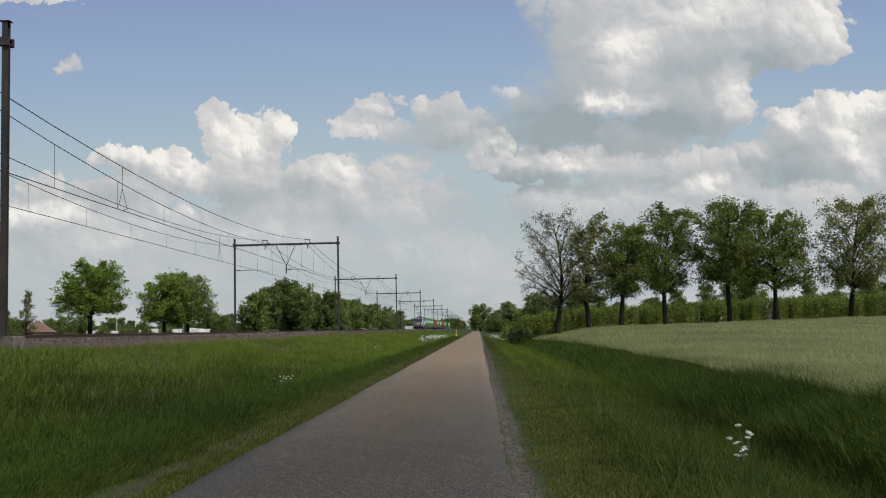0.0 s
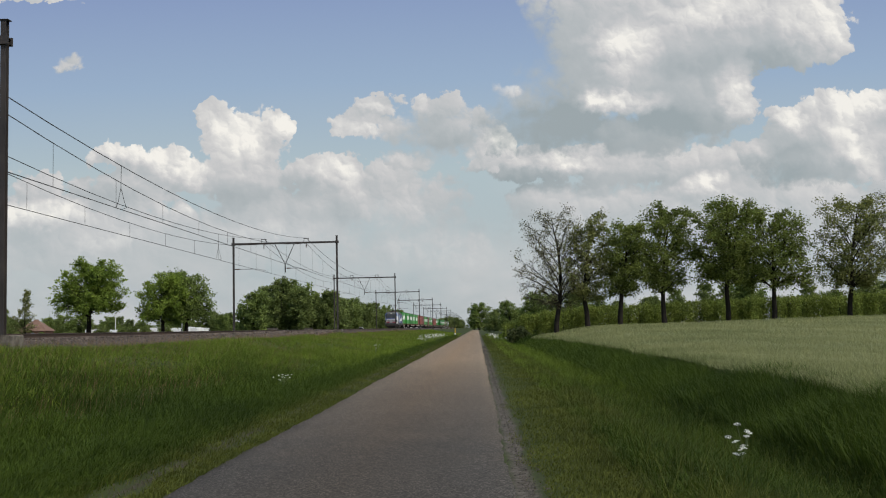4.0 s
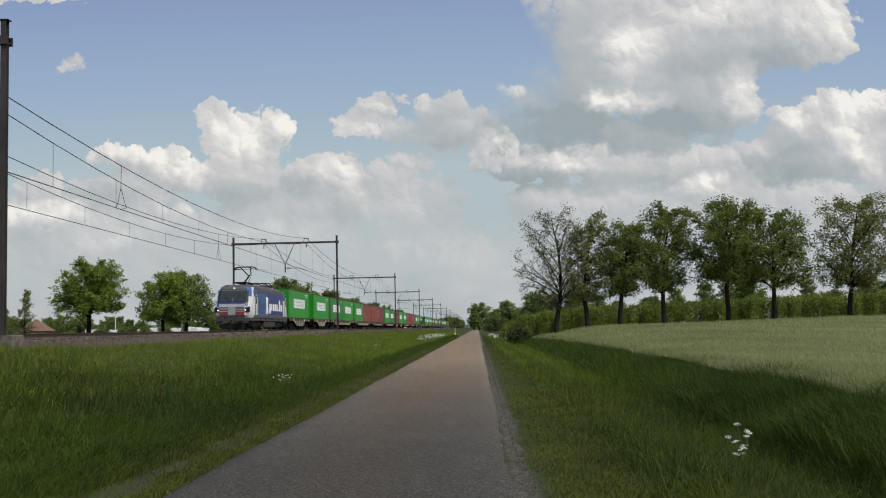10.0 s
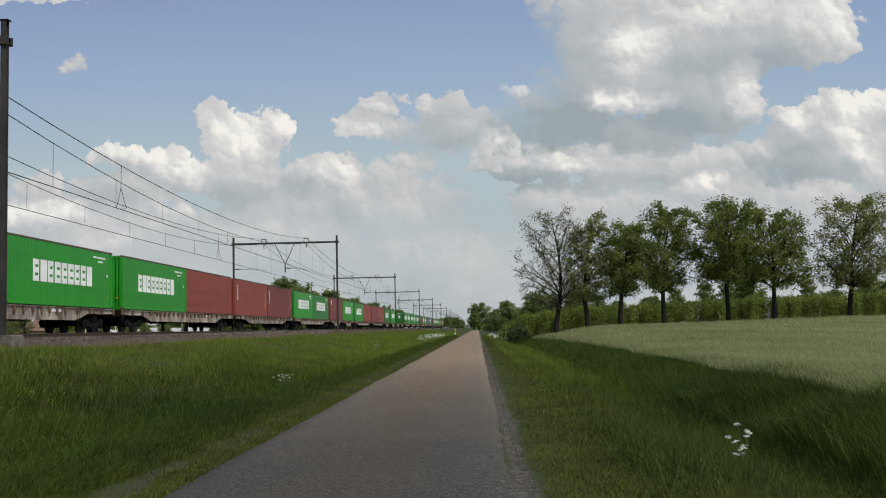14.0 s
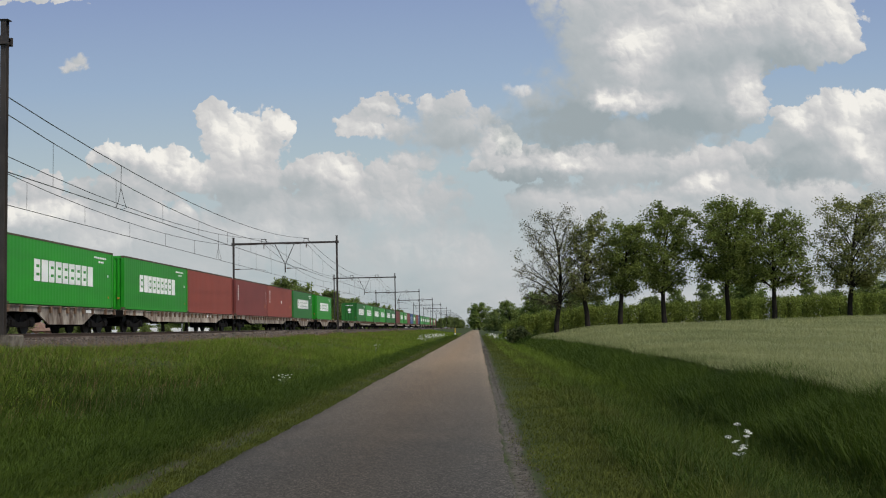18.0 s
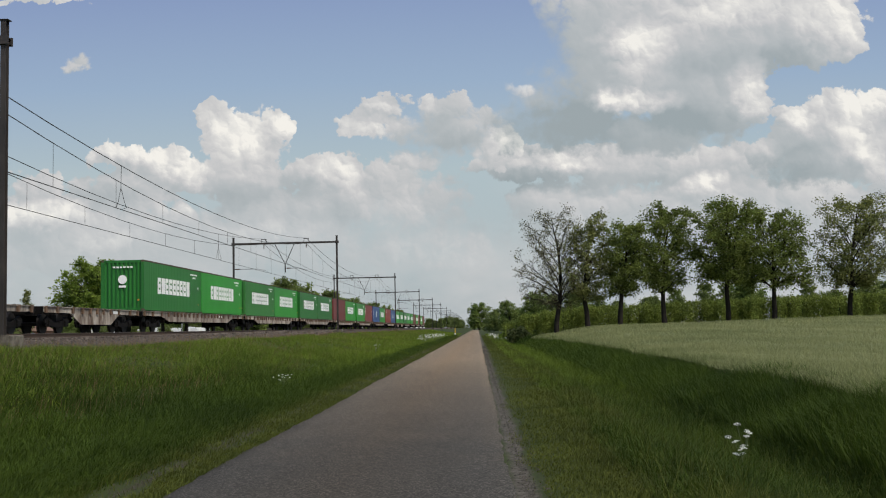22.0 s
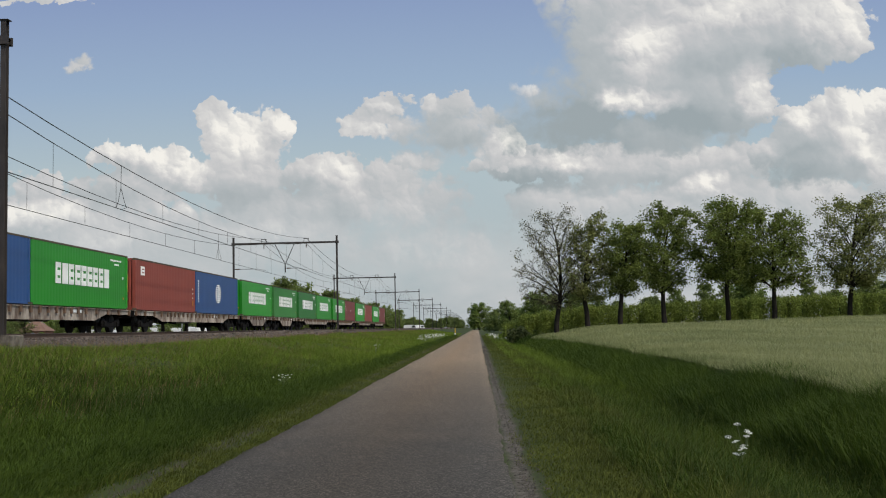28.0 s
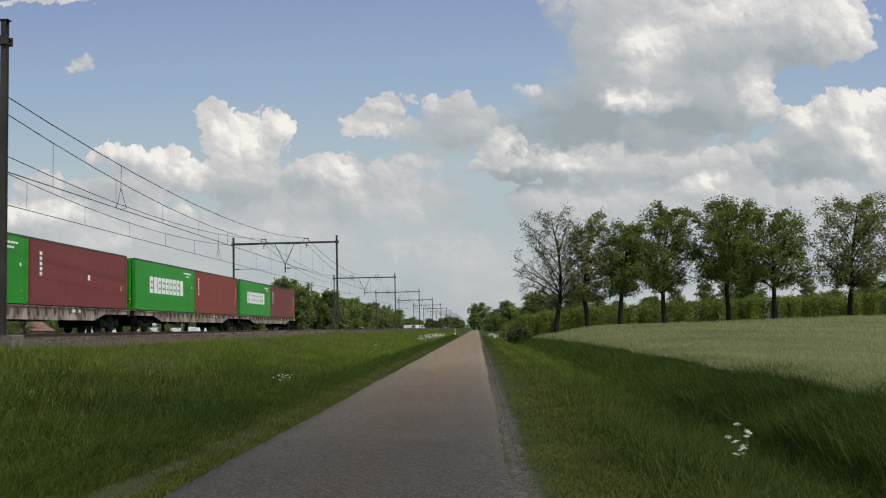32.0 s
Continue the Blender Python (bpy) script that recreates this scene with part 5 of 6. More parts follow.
def plant(x, y, h, rnd, wide=1.0, sort=None):
    """Sets one of the four forest trees, scaled to the height h."""
    fresh = len(PLACED) < 4
    j = len(PLACED) if fresh else rnd.randint(4) if sort is None else sort
    m = pose(x, y, float(ground_z(x, y)), 0, 0, rnd.rand() * 360)
    if fresh:
        ob = FOREST[j]
        ob.matrix_basis = m
    else:
        ob = copy_thing(FOREST[j], m)
    s = h / FOREST_H[j]
    ob.scale = (s * wide, s * wide, s)
    PLACED.append(ob)


def woods():
    rnd = np.random.RandomState(3)
    # a copse beyond the railway: across, along, height, kind of tree
    for x, y, h, k in ((-36.9, 196, 10.6, 0), (-39.6, 186, 7.9, 1), (-31.2, 200, 7.4, 2), (-34.4, 200, 9.5, 3), (-38.6, 199, 9.6, 0), (-41.3, 188, 6.6, 1), (-35.6, 204, 10.0, 0), (-32.6, 194, 8.6, 0), (-30.4, 200, 7.8, 3), (-28.2, 196, 8.2, 0), (-26.6, 198, 7.9, 0),
                       (-29.0, 215, 7.4, 2), (-26.4, 220, 7.2, 3), (-28.5, 240, 7.6, 0), (-26.5, 246, 6.6, 2), (-27.0, 268, 7.6, 0), (-26.6, 300, 6.2, 2), (-28.5, 320, 7.8, 3), (-26.6, 335, 6.0, 2), (-27.5, 362, 7.4, 0), (-29.5, 380, 7.0, 3)):
        plant(x, y, h, rnd, 0.95, k)
    for j in range(46):      # tree line far out beyond the railway
        plant(-190 + j * 3.2 + rnd.normal(0, 1), 400 + rnd.normal(0, 14), 5.8 + 3.0 * rnd.rand() ** 1.5, rnd, 1.25)
    for j in range(50):      # undergrowth that closes it below
        plant(-192 + j * 3.0 + rnd.normal(0, 0.6), 408 + rnd.normal(0, 5), 3.6 + 1.4 * rnd.rand(), rnd, 1.9, 2)
    for j in range(24):      # and on towards the vanishing tracks
        plant(-92 + j * 3.5 + rnd.normal(0, 1.5), 560 + j * 10, 5.4 + 2.8 * rnd.rand(), rnd, 1.2)
    for j in range(7):       # bushes and trees by the roofed house
        plant(-79 + j * 2.6 + rnd.normal(0, 0.5), 172 + rnd.normal(0, 3), (3.8 if j < 2 else 1.5) + 0.5 * rnd.rand(), rnd, 1.1, 2 if j else 0)
    plant(-66.6, 146, 4.9, rnd, 0.6, 0)
    for j in range(9):       # low bushes between the house and the first oak
        plant(-64 + j * 1.5, 176 + rnd.normal(0, 2), 1.7 + 0.9 * rnd.rand(), rnd, 1.2, 2)
    for j in range(30):      # trees behind the hedge on the field's side, of very uneven height
        x = 8.5 + j * 3.7 + rnd.normal(0, 0.9)
        h = float(np.interp(x, [8, 19, 28, 34, 40, 46, 54, 63, 70, 77, 85, 91, 98], [7.6, 9.0, 8.4, 6.0, 6.0, 7.2, 9.4, 10.2, 6.6, 8.2, 5.8, 9.0, 12.2]))
        plant(x, 262 + rnd.normal(0, 14), h * (1.04 - 0.3 * rnd.rand() ** 1.5), rnd, 0.95)
    plant(0.9, 600, 14.6, rnd, 1.35, 3)
    plant(-2.0, 625, 11.5, rnd, 0.8, 0)
    for j in range(7):
        plant(7 + j * 4.6, 600 + rnd.normal(0, 20), 8.0 + 3.5 * rnd.rand(), rnd, 1.0)
    for j in range(9):
        plant(-14 - j * 5, 700 + rnd.normal(0, 20), 5.5 + 2 * rnd.rand(), rnd, 1.2)
    for j in range(9):
        plant(6.0 + j * 3.1, 380 + rnd.normal(0, 14), 5.2 + 3.0 * rnd.rand(), rnd, 1.0)


woods()


def hedge():
    rnd = np.random.RandomState(8)
    # shrub beside shrub, each of its own height and depth, with upright shoots
    shrubs = 230
    cx = 3.6 + 84 * np.linspace(0, 1, shrubs) ** 1.1 + rnd.normal(0, 0.15, shrubs)
    cy = 133 + rnd.normal(0, 0.7, shrubs)
    top = np.interp(cx, [3.4, 4.5, 8, 30, 88], [2.3, 2.8, 2.75, 3.0, 3.5]) * (0.93 + 0.14 * rnd.rand(shrubs))
    n = 160000
    i = rnd.randint(0, shrubs, n)
    shoot = rnd.randint(0, 26, n)
    k = rnd.rand(n) ** 0.85
    wide = 0.8 * np.sqrt(np.clip(1 - (k - 0.35) ** 2 * 1.5, 0.05, 1))
    put = np.random.RandomState(9).normal(0, 1, (shrubs, 26, 3))[i, shoot]
    x = cx[i] + (put[:, 0] * 0.42 + rnd.normal(0, 0.16, n)) * wide
    y = cy[i] + (put[:, 1] * 0.6 + rnd.normal(0, 0.2, n)) * wide
    z = ground_z(x, y) + top[i] * (1 + 0.05 * put[:, 2]) * (0.03 + 0.97 * k) + rnd.normal(0, 0.05, n)
    h = thing("hedge", "long green field hedge of mixed shrubs", "hedge")
    part("foliage", leaf_cloud(np.stack([x, y, z], -1), 0.088, rnd, M_HEDGE, "foliage", 2.0), M_HEDGE, h)
    s = Shape()
    for j in range(158):
        xx = 3.9 + j * 0.53
        g = float(ground_z(xx, 133))
        s.tube((xx, 133 + rnd.normal(0, 0.3), g - 0.2), (xx + rnd.normal(0, 0.3), 133, g + 2.6), 0.05, 0.02, 4)
    tagged(part("stem", s, M_BARK, h), kind="stuff")
    # the low dark bush that ends the hedge at the lane
    n = 8000
    u = rnd.normal(size=(n, 3))
    u /= np.linalg.norm(u, axis=1)[:, None]
    r = (0.6 + 0.4 * rnd.rand(n))[:, None] * (1 + 0.15 * np.sin(u[:, :1] * 7) + 0.12 * np.sin(u[:, 1:2] * 9))
    c = np.array([4.85, 126, float(ground_z(4.85, 126)) + 0.75])
    b = thing("bush", "low dense dark green bush at the hedge's end", "bush")
    part("foliage", leaf_cloud(c + u * r * np.array([1.45, 1.6, 1.15]), 0.1, rnd, M_BUSH, "foliage"), M_BUSH, b)
    s = Shape()
    for j in range(9):
        a = j * 0.7
        s.tube((4.85, 126, c[2] - 1.0), (4.85 + 0.9 * math.cos(a), 126 + 1.0 * math.sin(a), c[2] + 0.5), 0.05, 0.02, 5)
    part("stem", s, M_BARK, b)


M_BUSH = leafy("dark_bush_leaves", (0.085, 0.105, 0.035), (0.04, 0.055, 0.02), 0.5, 0.4)
M_HEDGE = leafy("hedge_leaves", (0.24, 0.29, 0.058), (0.12, 0.16, 0.03), 0.35, 0.45, 0.5)
hedge()

# ---- things beyond the railway ----
M_TILE = mat("roof_tiles", (0.20, 0.12, 0.085), 0.85, 0, (0.12, 0.07, 0.05), 1.5, 20, 0.4)
M_BRICK = mat("house_brick", (0.28, 0.15, 0.10), 0.9, 0, (0.2, 0.1, 0.07), 2, 25, 0.3)
M_CARPAINT = mat("pale_car_paint", (0.5, 0.5, 0.48), 0.3, 0.2, (0.44, 0.44, 0.42), 1, 10, 0, 0.5, 0.25)
M_CAMPER = mat("camper_white", (0.72, 0.72, 0.70), 0.4, 0, (0.6, 0.6, 0.58), 1, 10, 0, 0.5, 0.15)
M_YELLOW = mat("yellow_plastic", (0.55, 0.36, 0.03), 0.5)


def house():
    h = thing("house", "low brick house with a brown hipped tile roof", "house", at=(-139.5, 330, 0.6))
    part("wall", Shape().box(-4.2, 4.2, -3.2, 3.2, -0.3, 2.8), M_BRICK, h)
    s = Shape()
    b = [(-4.7, -3.7, 2.75), (4.7, -3.7, 2.75), (4.7, 3.7, 2.75), (-4.7, 3.7, 2.75)]
    r0, r1 = (-0.6, 0, 6.3), (0.6, 0, 6.3)
    s.face([b[0], b[1], r1, r0]), s.face([b[1], b[2], r1]), s.face([b[2], b[3], r0, r1]), s.face([b[3], b[0], r0]), s.face(b[::-1])
    roof = part("roof", s, M_TILE, h)
    part("ridge", Shape().tube((-0.7, 0, 6.32), (0.7, 0, 6.32), 0.12, n=8), M_TILE, roof)
    for x in (-2.2, 0.4, 2.4):
        win = part("window", Shape().box(x - 0.5, x + 0.5, -3.25, -3.2, 0.9, 2.2), M_WHITE, h)
        part("pane", Shape().box(x - 0.42, x + 0.42, -3.27, -3.25, 1.0, 2.1), M_GLASS, win)


house()


def car(name, label, length, height, width, at, turn, paint, van=False):
    c = thing(name, label, "van" if van else "car", "parked vehicles beyond the railway", at=at)
    c.rotation_euler = (0, 0, radians(turn))
    l, h = length / 2, height
    prof = [(-l, 0.35), (l, 0.35), (l, 0.75), (l - 0.15, 0.85), (l - 1.0, 0.95), (l - 1.7, h - 0.05), (l - 2.0, h), (-l + 0.7, h), (-l + 0.1, 0.95), (-l, 0.8)]
    if van:
        prof = [(-l, 0.35), (l, 0.35), (l, 1.0), (l - 0.7, 1.2), (l - 1.2, h - 0.1), (l - 1.5, h), (-l + 0.1, h), (-l, h - 0.1)]
    body = part("body", Shape().prism(prof, -width / 2, width / 2, "y"), paint, c)
    z0 = 0.98 if not van else 1.3
    for y in (-width / 2 - 0.006, width / 2 + 0.006):
        s = Shape().prism([(-l + 0.45, z0), (l - 1.25, z0), (l - 1.75, h - 0.12), (-l + 0.8, h - 0.12)] if not van else [(l - 2.4, z0), (l - 1.0, z0), (l - 1.3, h - 0.3), (l - 2.4, h - 0.3)], y - 0.005, y + 0.005, "y")
        part("side_window", s, M_GLASS, body)
        for x in (-l + 0.8, l - 0.9):
            w = Shape()
            w.tube((x, y - 0.09, 0.32), (x, y + 0.09, 0.32), 0.32, n=14)
            part("wheel", w, M_BLACK, c)


def vehicles():
    car("parked_car", "pale parked car beyond the railway", 4.3, 1.55, 1.75, (-25.7, 230, 0.65), 4, M_CARPAINT)
    for j, (x, y, v) in enumerate(((-24.6, 390, True), (-27.0, 398, False), (-29.6, 402, False), (-32.2, 405, False), (-22.8, 410, True))):
        car("parked_van" if v else "parked_car", "white van parked far off beside the line" if v else "grey car parked far off beside the line", 5.4 if v else 4.2, 2.3 if v else 1.5, 1.9, (x, y, 0.65), 8 * j, M_CAMPER if v else M_CARPAINT, v)
    for j in range(15):
        x = -121 + j * 2.55 + 0.5 * math.sin(j * 2.1)
        car("camper_van", "white camper parked in a distant row", 5.8 + 0.4 * math.sin(j), 2.8 + 0.22 * math.sin(j * 1.7), 2.1, (x, 328 + 2 * math.sin(j * 3.3), 0.6), 90 + 4 * math.sin(j * 1.3), M_CAMPER, True)


vehicles()


def lineside():
    for x, y in ((-24.2, 124), (-24.1, 150.0)):
        b = thing("relay_box", "pale concrete relay box beside the track", "box", "boxes beside the track", at=(x, y, 1.0))
        part("case", Shape().box(-0.55, 0.55, -0.35, 0.35, 0, 0.95, bevel=0.04), M_CONCRETE, b)
        part("lid", Shape().box(-0.6, 0.6, -0.4, 0.4, 0.95, 1.02), M_CONCRETE, b)
    for j, x in enumerate((-86.5, -82.0, -70.5, -58.0, -49.0)):
        p = thing("lamp_post", "slim pale lamp post in the distance", "lamp post", "distant lamp posts", at=(x, 250, 0.6))
        part("pole", Shape().tube((0, 0, -0.3), (0, 0, 5.2), 0.09, 0.06, 7), M_CAMPER, p)
        part("head", Shape().box(-0.15, 0.5, -0.12, 0.12, 5.15, 5.3), M_CAMPER, p)
    g = float(ground_z(-4.55, 212))
    p = thing("marker_post", "yellow marker post with a pale foot beside the lane", "post", at=(-4.55, 212, g))
    part("post", Shape().tube((0, 0, -0.2), (0, 0, 1.4), 0.11, 0.09, 8), M_YELLOW, p)
    part("foot", Shape().tube((0, 0, -0.2), (0, 0, 0.4), 0.14, 0.14, 8), M_CAMPER, p)


lineside()

# ---- flowers ----
M_STALK = mat("flower_stalk", (0.12, 0.16, 0.05), 0.8)
M_PETAL = mat("white_petals", (0.78, 0.79, 0.72), 0.8, 0, (0.62, 0.64, 0.55), 8, 60, 0, 0.6, 0, 0.15)


def cow_parsley(x, y, height, heads, seed, spread_r=0.25, big=1.0):
    """White umbels: forked stalks, each ending in a flat spray of small florets."""
    rnd = np.random.RandomState(seed)
    g = float(ground_z(x, y))
    p = thing("cow_parsley", "flowering white cow parsley standing in long grass", "wildflower", "cow parsley in the verges", at=(x, y, g))
    stalk, dots = Shape(), []
    fork = Vector((0, 0, height * 0.45))
    stalk.tube((0, 0, -0.05), fork, 0.008, 0.006, 5)
    for j in range(heads):
        top = Vector((rnd.normal(0, spread_r), rnd.normal(0, spread_r), height * (0.75 + 0.3 * rnd.rand())))
        stalk.chain([fork, (fork + top) / 2 + Vector((0.02, 0, 0.03)), top], 0.004)
        head = Shape()
        tilt = Vector(rnd.normal(0, 0.25, 3))
        for a in range(16):
            rr = 0.06 * big * math.sqrt((a + 0.3) / 16) * (0.8 + 0.4 * rnd.rand())
            q = top + Vector((rr * math.cos(a * 2.4), rr * math.sin(a * 2.4), 0.012 - rr * 0.3))
            q.z += (q - top).dot(tilt)
            head.tube(q, q + Vector((0, 0, 0.006)), 0.009 * big * (0.7 + 0.6 * rnd.rand()), 0.006 * big, 5)
            head.tube(top - Vector((0, 0, 0.012)), q, 0.0008, n=3, caps=False)
        part("flower_head", head, M_PETAL, p)
    part("stalk", stalk, M_STALK, p)


def flowers():
    for j, (x, y, h, n) in enumerate(((2.98, 12.3, 0.82, 6), (2.93, 12.25, 0.58, 6), (-5.0, 27.0, 0.36, 6), (-5.15, 27.3, 0.28, 5), (-5.0, 51.5, 0.75, 7), (-5.1, 52.5, 0.65, 6))):
        cow_parsley(x, y, h, n, 40 + j, 0.07 if y < 20 else 0.13, 0.72 if y < 20 else 0.42)
    rnd = np.random.RandomState(6)
    for j in range(26):
        y = 84 + 40 * rnd.rand()
        cow_parsley(-4.5 + rnd.normal(0, 0.35), y, 0.75 + 0.2 * rnd.rand(), 6, 60 + j, 0.25, 1.4)
    for j in range(12):
        cow_parsley(1.5 + 0.9 * rnd.rand(), 100 + 60 * rnd.rand(), 0.7, 6, 90 + j, 0.25, 1.4)


flowers()

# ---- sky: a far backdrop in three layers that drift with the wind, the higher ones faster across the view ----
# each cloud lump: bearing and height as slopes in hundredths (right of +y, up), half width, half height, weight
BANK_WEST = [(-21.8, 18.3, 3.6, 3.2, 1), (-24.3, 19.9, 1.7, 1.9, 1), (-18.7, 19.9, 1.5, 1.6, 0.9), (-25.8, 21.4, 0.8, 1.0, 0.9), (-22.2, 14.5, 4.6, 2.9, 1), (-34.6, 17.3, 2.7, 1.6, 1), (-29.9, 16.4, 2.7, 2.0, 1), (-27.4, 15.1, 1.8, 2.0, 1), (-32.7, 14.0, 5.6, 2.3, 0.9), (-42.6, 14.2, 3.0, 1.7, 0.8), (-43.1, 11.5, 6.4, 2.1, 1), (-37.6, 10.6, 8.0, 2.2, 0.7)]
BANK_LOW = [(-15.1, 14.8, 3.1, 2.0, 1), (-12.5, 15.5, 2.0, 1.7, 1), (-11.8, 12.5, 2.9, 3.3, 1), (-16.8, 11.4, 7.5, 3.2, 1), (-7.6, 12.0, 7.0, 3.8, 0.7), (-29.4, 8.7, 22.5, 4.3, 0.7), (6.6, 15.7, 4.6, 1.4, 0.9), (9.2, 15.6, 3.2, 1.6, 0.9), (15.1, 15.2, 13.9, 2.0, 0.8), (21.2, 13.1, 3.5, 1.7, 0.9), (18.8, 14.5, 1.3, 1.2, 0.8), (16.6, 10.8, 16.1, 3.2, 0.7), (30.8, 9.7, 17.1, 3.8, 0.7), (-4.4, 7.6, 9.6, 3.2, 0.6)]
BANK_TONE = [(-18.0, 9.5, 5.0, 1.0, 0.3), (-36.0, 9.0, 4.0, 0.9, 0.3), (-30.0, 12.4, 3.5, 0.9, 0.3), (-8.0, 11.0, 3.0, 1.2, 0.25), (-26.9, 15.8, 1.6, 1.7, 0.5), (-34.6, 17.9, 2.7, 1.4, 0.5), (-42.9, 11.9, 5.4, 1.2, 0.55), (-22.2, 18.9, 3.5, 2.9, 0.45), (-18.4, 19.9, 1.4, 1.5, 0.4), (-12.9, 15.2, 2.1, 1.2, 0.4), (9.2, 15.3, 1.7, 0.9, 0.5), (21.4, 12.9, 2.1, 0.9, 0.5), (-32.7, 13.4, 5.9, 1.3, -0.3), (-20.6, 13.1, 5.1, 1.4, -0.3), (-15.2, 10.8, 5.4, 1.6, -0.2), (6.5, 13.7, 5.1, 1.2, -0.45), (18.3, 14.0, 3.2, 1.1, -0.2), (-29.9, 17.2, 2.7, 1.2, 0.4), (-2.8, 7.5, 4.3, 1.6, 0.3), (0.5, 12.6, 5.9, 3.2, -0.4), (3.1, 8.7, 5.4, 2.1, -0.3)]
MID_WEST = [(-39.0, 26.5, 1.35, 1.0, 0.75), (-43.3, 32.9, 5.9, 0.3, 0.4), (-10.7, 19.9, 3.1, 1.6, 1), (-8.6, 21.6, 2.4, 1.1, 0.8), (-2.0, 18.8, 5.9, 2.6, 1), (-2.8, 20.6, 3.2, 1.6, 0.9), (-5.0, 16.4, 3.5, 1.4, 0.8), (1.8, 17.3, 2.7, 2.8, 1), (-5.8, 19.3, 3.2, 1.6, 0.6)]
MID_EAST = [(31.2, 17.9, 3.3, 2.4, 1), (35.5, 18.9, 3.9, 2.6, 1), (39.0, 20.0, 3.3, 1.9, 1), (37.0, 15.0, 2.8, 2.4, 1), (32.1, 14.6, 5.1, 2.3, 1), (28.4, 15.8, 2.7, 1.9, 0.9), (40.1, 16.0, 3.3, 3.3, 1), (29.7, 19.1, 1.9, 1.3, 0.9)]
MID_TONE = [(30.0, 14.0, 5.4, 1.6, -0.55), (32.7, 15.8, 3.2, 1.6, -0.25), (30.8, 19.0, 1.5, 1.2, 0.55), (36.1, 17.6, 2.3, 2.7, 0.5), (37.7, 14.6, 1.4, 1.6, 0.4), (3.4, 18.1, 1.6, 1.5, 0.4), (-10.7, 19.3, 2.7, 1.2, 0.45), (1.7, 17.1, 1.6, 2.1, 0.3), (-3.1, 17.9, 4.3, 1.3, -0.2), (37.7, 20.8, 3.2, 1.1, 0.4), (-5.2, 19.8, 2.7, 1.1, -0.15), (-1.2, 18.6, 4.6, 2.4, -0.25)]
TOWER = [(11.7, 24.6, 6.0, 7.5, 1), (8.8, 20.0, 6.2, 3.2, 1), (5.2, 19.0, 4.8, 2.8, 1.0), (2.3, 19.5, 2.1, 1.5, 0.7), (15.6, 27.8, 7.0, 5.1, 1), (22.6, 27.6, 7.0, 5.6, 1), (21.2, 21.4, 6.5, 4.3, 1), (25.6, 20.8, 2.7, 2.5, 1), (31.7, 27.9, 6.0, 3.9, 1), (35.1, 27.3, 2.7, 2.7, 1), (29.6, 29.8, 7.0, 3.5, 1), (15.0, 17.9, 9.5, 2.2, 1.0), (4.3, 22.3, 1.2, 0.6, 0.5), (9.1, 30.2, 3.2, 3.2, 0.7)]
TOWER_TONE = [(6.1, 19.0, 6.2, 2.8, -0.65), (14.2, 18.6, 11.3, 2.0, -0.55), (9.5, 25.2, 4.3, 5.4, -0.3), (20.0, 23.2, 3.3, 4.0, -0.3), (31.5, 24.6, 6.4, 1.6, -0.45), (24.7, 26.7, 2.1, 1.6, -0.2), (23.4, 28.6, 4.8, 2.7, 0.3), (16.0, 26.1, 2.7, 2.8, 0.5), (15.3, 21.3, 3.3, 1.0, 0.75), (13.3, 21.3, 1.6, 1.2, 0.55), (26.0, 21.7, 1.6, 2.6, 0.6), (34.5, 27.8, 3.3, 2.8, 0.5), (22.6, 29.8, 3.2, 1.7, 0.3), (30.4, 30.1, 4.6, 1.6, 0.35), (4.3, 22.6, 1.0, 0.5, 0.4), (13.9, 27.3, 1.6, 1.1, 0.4)]


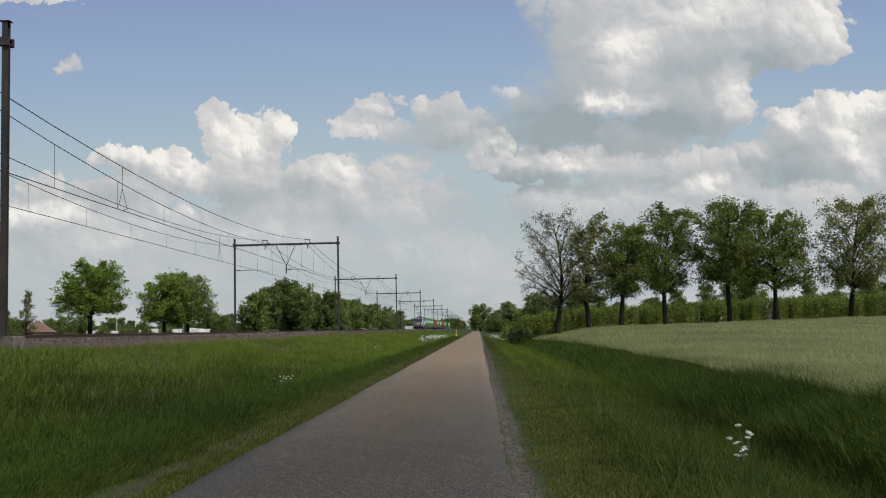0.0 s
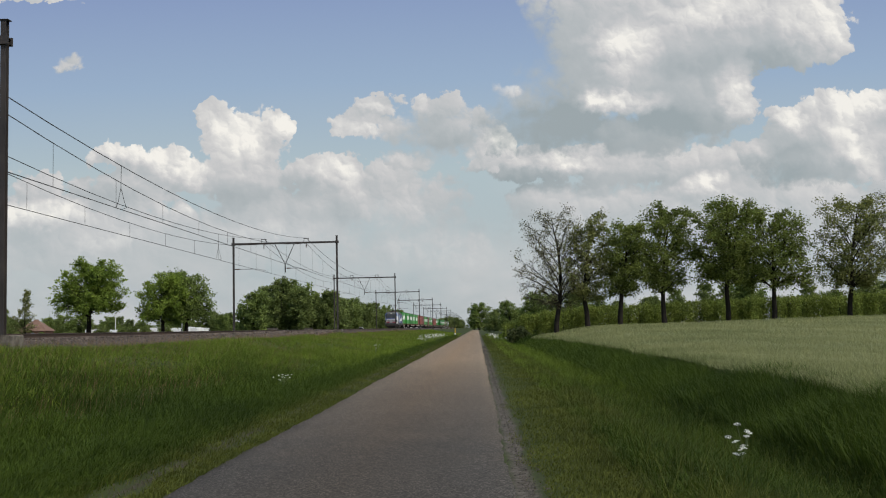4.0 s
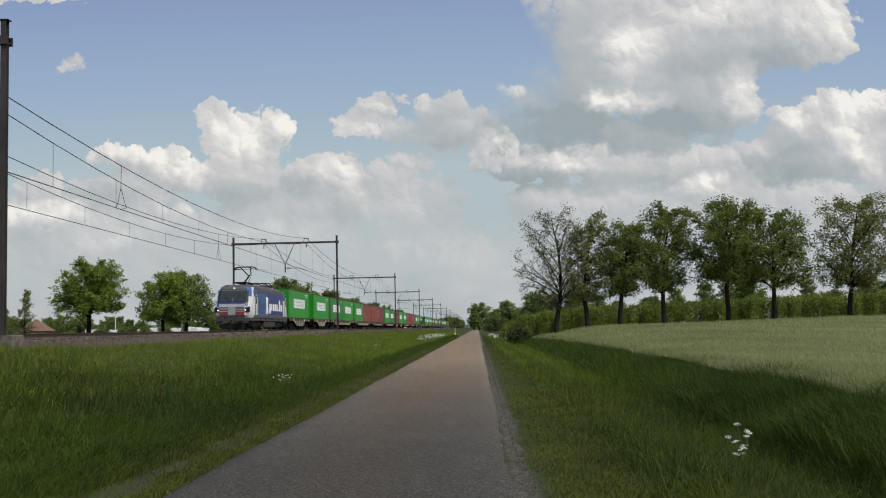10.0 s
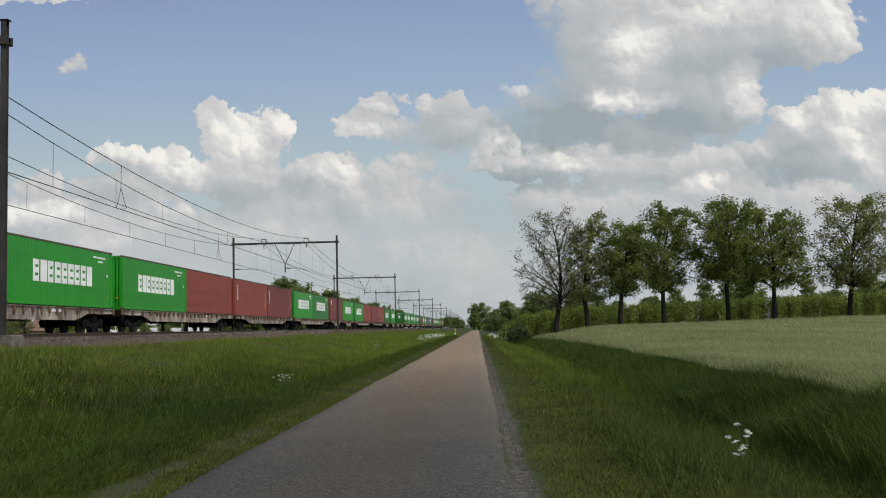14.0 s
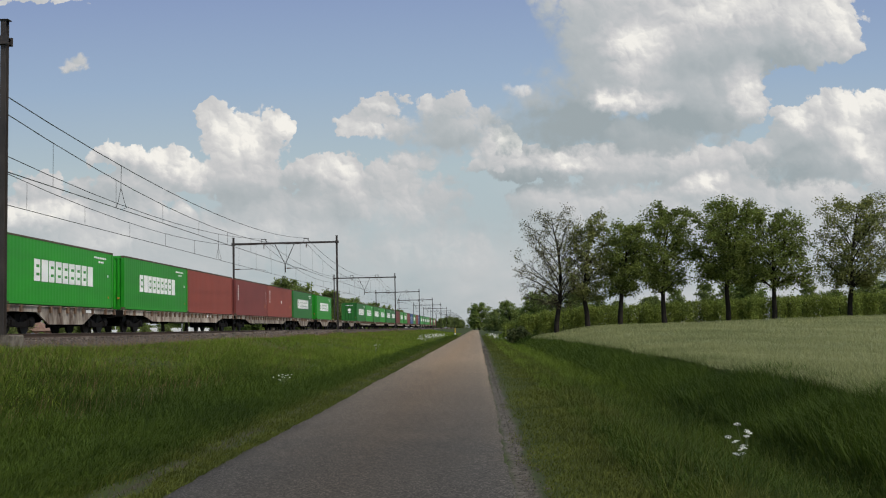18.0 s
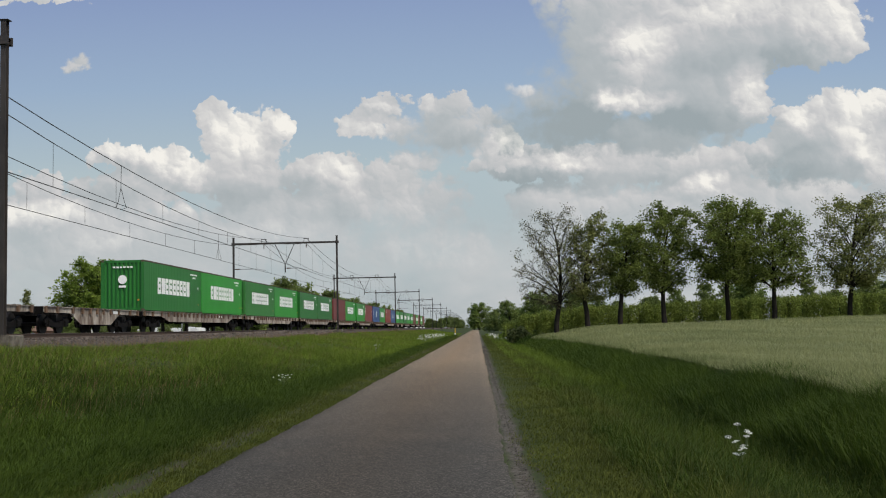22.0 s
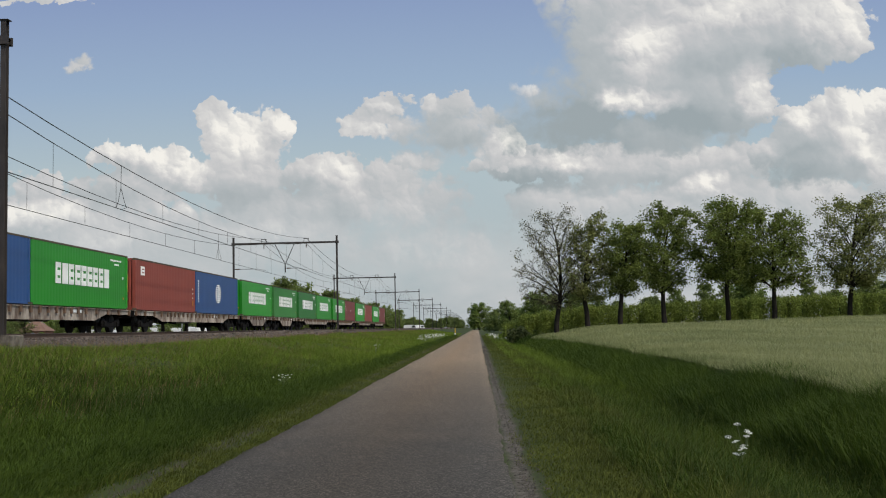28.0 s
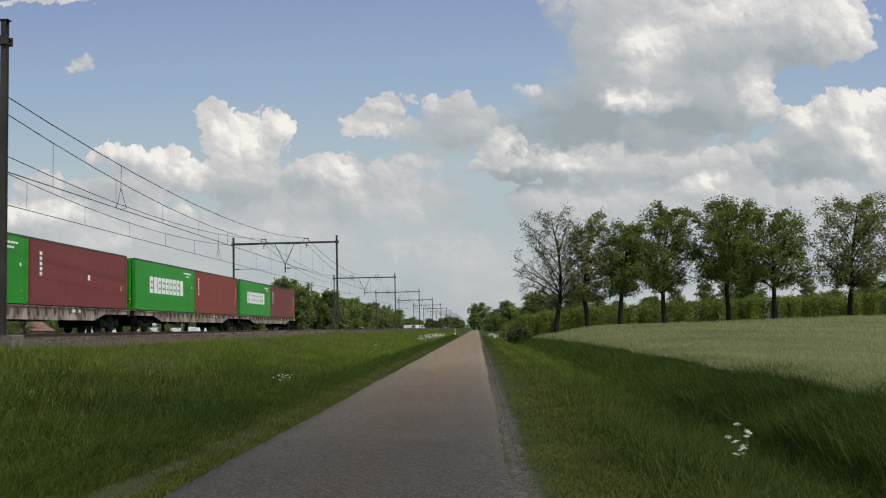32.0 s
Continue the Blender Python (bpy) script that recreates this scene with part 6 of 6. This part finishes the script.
def cloud_layer(name, lumps, tones, radius, seed, base, soft=0.3, hazy=()):
    """A piece of a far sphere round the eye; clouds where the lumps are, with frayed billowing edges, lit from the upper right; soft-edged where hazy says."""
    m = bpy.data.materials.new(name)
    m.use_nodes = True
    t = m.node_tree
    t.nodes.clear()
    k = Nodes(t)
    tc = t.nodes.new("ShaderNodeTexCoord")
    sp = t.nodes.new("ShaderNodeSeparateXYZ")
    t.links.new(tc.outputs["Object"], sp.inputs[0])
    cb = t.nodes.new("ShaderNodeCombineXYZ")
    t.links.new(k.op("MULTIPLY", k.op("DIVIDE", sp.outputs[0], sp.outputs[1]), 100.0), cb.inputs[0])
    height = k.op("MULTIPLY", k.op("DIVIDE", sp.outputs[2], sp.outputs[1]), 100.0)
    t.links.new(height, cb.inputs[1])
    cb.inputs[2].default_value = seed
    flat = cb.outputs[0]

    def shift(at, scale, detail, reach):
        n = t.nodes.new("ShaderNodeTexNoise")
        n.inputs["Scale"].default_value, n.inputs["Detail"].default_value, n.inputs["Roughness"].default_value = scale, detail, 0.6
        t.links.new(flat, n.inputs["Vector"])
        return k.vec("ADD", at, k.vec("MULTIPLY", k.vec("SUBTRACT", n.outputs["Color"], (0.5, 0.5, 0.5)), reach))
    q = shift(k.vec("MULTIPLY", flat, (1, 1, 0)), 0.2, 3, (3.4, 2.6, 0))
    q = shift(q, 0.8, 6, (2.1, 1.8, 0))
    curl = shift(flat, 0.5, 3, (1.6, 1.3, 0))

    def mass(at):
        body = None
        for row in lumps:
            one = k.lump(at, row)
            body = one if body is None else k.op("SMOOTH_MAX", body, one, 0.2)
        return body

    # billows: rounded heads with creases between them, in five sizes, and how each falls away from the light
    heads, lit = None, None
    for scale, weight, shine in ((0.13, 1.0, 0.75), (0.28, 0.6, 0.7), (0.6, 0.36, 0.5), (1.3, 0.21, 0.28), (2.7, 0.12, 0.14)):
        def one(at):
            turn = t.nodes.new("ShaderNodeVectorRotate")
            turn.inputs["Axis"].default_value, turn.inputs["Angle"].default_value = (0.6, 0.5, 0.63), 0.7 + scale * 1.3
            k.feed(turn.inputs["Vector"], at)
            return k.op("ABSOLUTE", k.op("MULTIPLY_ADD", k.noise(turn.outputs[0], scale, 0.0), 2.0, -1.0))
        here, there = one(curl), one(k.vec("ADD", curl, (0.11 / scale, 0.14 / scale, 0)))
        heads = k.op("MULTIPLY", here, weight) if heads is None else k.op("MULTIPLY_ADD", here, weight, heads)
        slope = k.op("MULTIPLY", k.op("SUBTRACT", here, there), shine)
        lit = slope if lit is None else k.op("ADD", lit, slope)
    body = mass(q)
    fray = k.op("SUBTRACT", k.noise(flat, 0.45, 9, 0.62, 0.3), 0.5)
    thick = k.op("MULTIPLY_ADD", fray, 1.6, k.op("MULTIPLY_ADD", heads, 1.15, k.op("MULTIPLY_ADD", body, 1.2, -0.45)))
    fall = k.op("SUBTRACT", body, mass(k.vec("ADD", q, (0.9, 1.2, 0))))
    fall = k.op("MINIMUM", k.op("MAXIMUM", fall, -0.3), 0.5)
    soft_mass = k.op("SUBTRACT", k.noise(flat, 0.1, 3, 0.5), 0.5)
    tone = k.op("MULTIPLY_ADD", fall, 0.3, k.op("MULTIPLY_ADD", soft_mass, 0.35, base))
    for row in tones:
        spot = k.op("MAXIMUM", k.lump(q, (*row[:2], row[2] * 1.7, row[3] * 1.7, 1.0)), 0.0)
        spot = k.op("MULTIPLY", spot, spot)
        tone = k.op("MULTIPLY_ADD", spot, row[4] * (0.8 if row[4] > 0 else 0.6), tone)
    # sunlit heads are crisp, shaded parts smooth
    crisp = k.op("MULTIPLY_ADD", k.op("SUBTRACT", tone, 0.28, clamp=True), 1.5, 0.16)
    tone = k.op("ADD", tone, k.op("MULTIPLY", lit, k.op("MINIMUM", crisp, 0.8)))
    colour = k.ramp(tone, [(0.0, (0.33, 0.38, 0.40)), (0.3, (0.46, 0.49, 0.505)), (0.55, (0.585, 0.585, 0.59)), (0.8, (0.725, 0.715, 0.695)), (1.0, (0.90, 0.875, 0.82))])
    width = soft
    for row in hazy:
        width = k.op("MULTIPLY_ADD", k.op("MAXIMUM", k.lump(k.vec("MULTIPLY", flat, (1, 1, 0)), (*row[:4], 1.0)), 0.0), row[4], width)
    cover = k.op("MULTIPLY", k.op("DIVIDE", k.op("ADD", thick, 0.05), width), 1.0, clamp=True)
    cover = k.op("MULTIPLY", k.op("MULTIPLY", cover, cover), k.op("MULTIPLY_ADD", cover, -2.0, 3.0))
    out = t.nodes.new("ShaderNodeOutputMaterial")
    em = t.nodes.new("ShaderNodeEmission")
    if name == "low_sky":
        air = k.ramp(k.op("MULTIPLY", height, 1 / 34), [(0.0, (0.41, 0.455, 0.475)), (0.2, (0.445, 0.51, 0.53)), (0.45, (0.425, 0.52, 0.56)), (0.7, (0.315, 0.425, 0.575)), (1.0, (0.235, 0.315, 0.52))])
        veil = k.op("MULTIPLY", k.op("SUBTRACT", k.noise(k.vec("MULTIPLY", flat, (0.5, 1, 1)), 0.22, 5, 0.5), 0.40), 3.4, clamp=True)
        low = k.op("SUBTRACT", 1.0, k.op("MULTIPLY", height, 1 / 17), clamp=True)
        mv = t.nodes.new("ShaderNodeMix")
        mv.data_type = "RGBA"
        t.links.new(k.op("MULTIPLY", k.op("MULTIPLY", veil, low), 0.6), mv.inputs[0])
        t.links.new(air, mv.inputs[6])
        mv.inputs[7].default_value = (0.655, 0.635, 0.63, 1)
        mx = t.nodes.new("ShaderNodeMix")
        mx.data_type = "RGBA"
        t.links.new(k.op("MULTIPLY", cover, k.op("MULTIPLY", height, 1 / 13, clamp=True)), mx.inputs[0])
        t.links.new(mv.outputs[2], mx.inputs[6]), t.links.new(colour, mx.inputs[7])
        t.links.new(mx.outputs[2], em.inputs[0]), t.links.new(em.outputs[0], out.inputs[0])
    else:
        t.links.new(colour, em.inputs[0])
        tr, ms = t.nodes.new("ShaderNodeBsdfTransparent"), t.nodes.new("ShaderNodeMixShader")
        t.links.new(k.op("MULTIPLY", cover, 0.97), ms.inputs[0])
        t.links.new(tr.outputs[0], ms.inputs[1]), t.links.new(em.outputs[0], ms.inputs[2]), t.links.new(ms.outputs[0], out.inputs[0])
    az, el = np.radians(np.linspace(-42, 38, 41)), np.radians(np.linspace(-3.0 if name == "low_sky" else 3.0, 26, 16))
    ga, ge = np.meshgrid(az, el)
    v = np.stack([np.sin(ga) * np.cos(ge), np.cos(ga) * np.cos(ge), np.sin(ge)], -1).reshape(-1, 3) * radius
    w = len(az)
    i = (np.arange(len(el) - 1)[:, None] * w + np.arange(w - 1)[None]).ravel()
    ob = new("backdrop", raw_mesh("backdrop", v, np.stack([i, i + 1, i + 1 + w, i + w], -1), m, True))
    ob.location = EYE
    return ob


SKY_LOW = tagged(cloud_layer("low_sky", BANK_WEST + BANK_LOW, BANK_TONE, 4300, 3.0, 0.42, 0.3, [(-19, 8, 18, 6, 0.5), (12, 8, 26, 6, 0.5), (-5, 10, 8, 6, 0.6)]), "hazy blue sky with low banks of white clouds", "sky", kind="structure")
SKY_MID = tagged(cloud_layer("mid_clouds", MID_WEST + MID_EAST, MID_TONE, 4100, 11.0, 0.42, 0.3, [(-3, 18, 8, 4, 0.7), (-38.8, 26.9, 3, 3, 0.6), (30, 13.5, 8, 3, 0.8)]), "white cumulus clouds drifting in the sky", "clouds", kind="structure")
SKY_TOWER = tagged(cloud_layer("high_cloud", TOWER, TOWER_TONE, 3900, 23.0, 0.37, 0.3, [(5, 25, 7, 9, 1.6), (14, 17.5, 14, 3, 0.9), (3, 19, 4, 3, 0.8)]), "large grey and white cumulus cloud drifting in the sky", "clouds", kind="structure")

# ---- what moves: the train, as one, at a steady pace, and the drifting clouds ----
def motions():
    for ob, behind, z in MOVERS:
        walk(ob, [(t, pose(X_FAR, FRONT_AT + behind - SPEED * t, RZ + z - 0.004)) for t in (0.0, 8.0, 16.0, 24.0, 32.0)])
    for ob, turn in ((SKY_MID, 0.66), (SKY_TOWER, 1.25)):
        walk(ob, [(t, pose(*EYE, 0, 0, turn * (0.5 - t / 32.0))) for t in (0.0, 16.0, 32.0)])


motions()
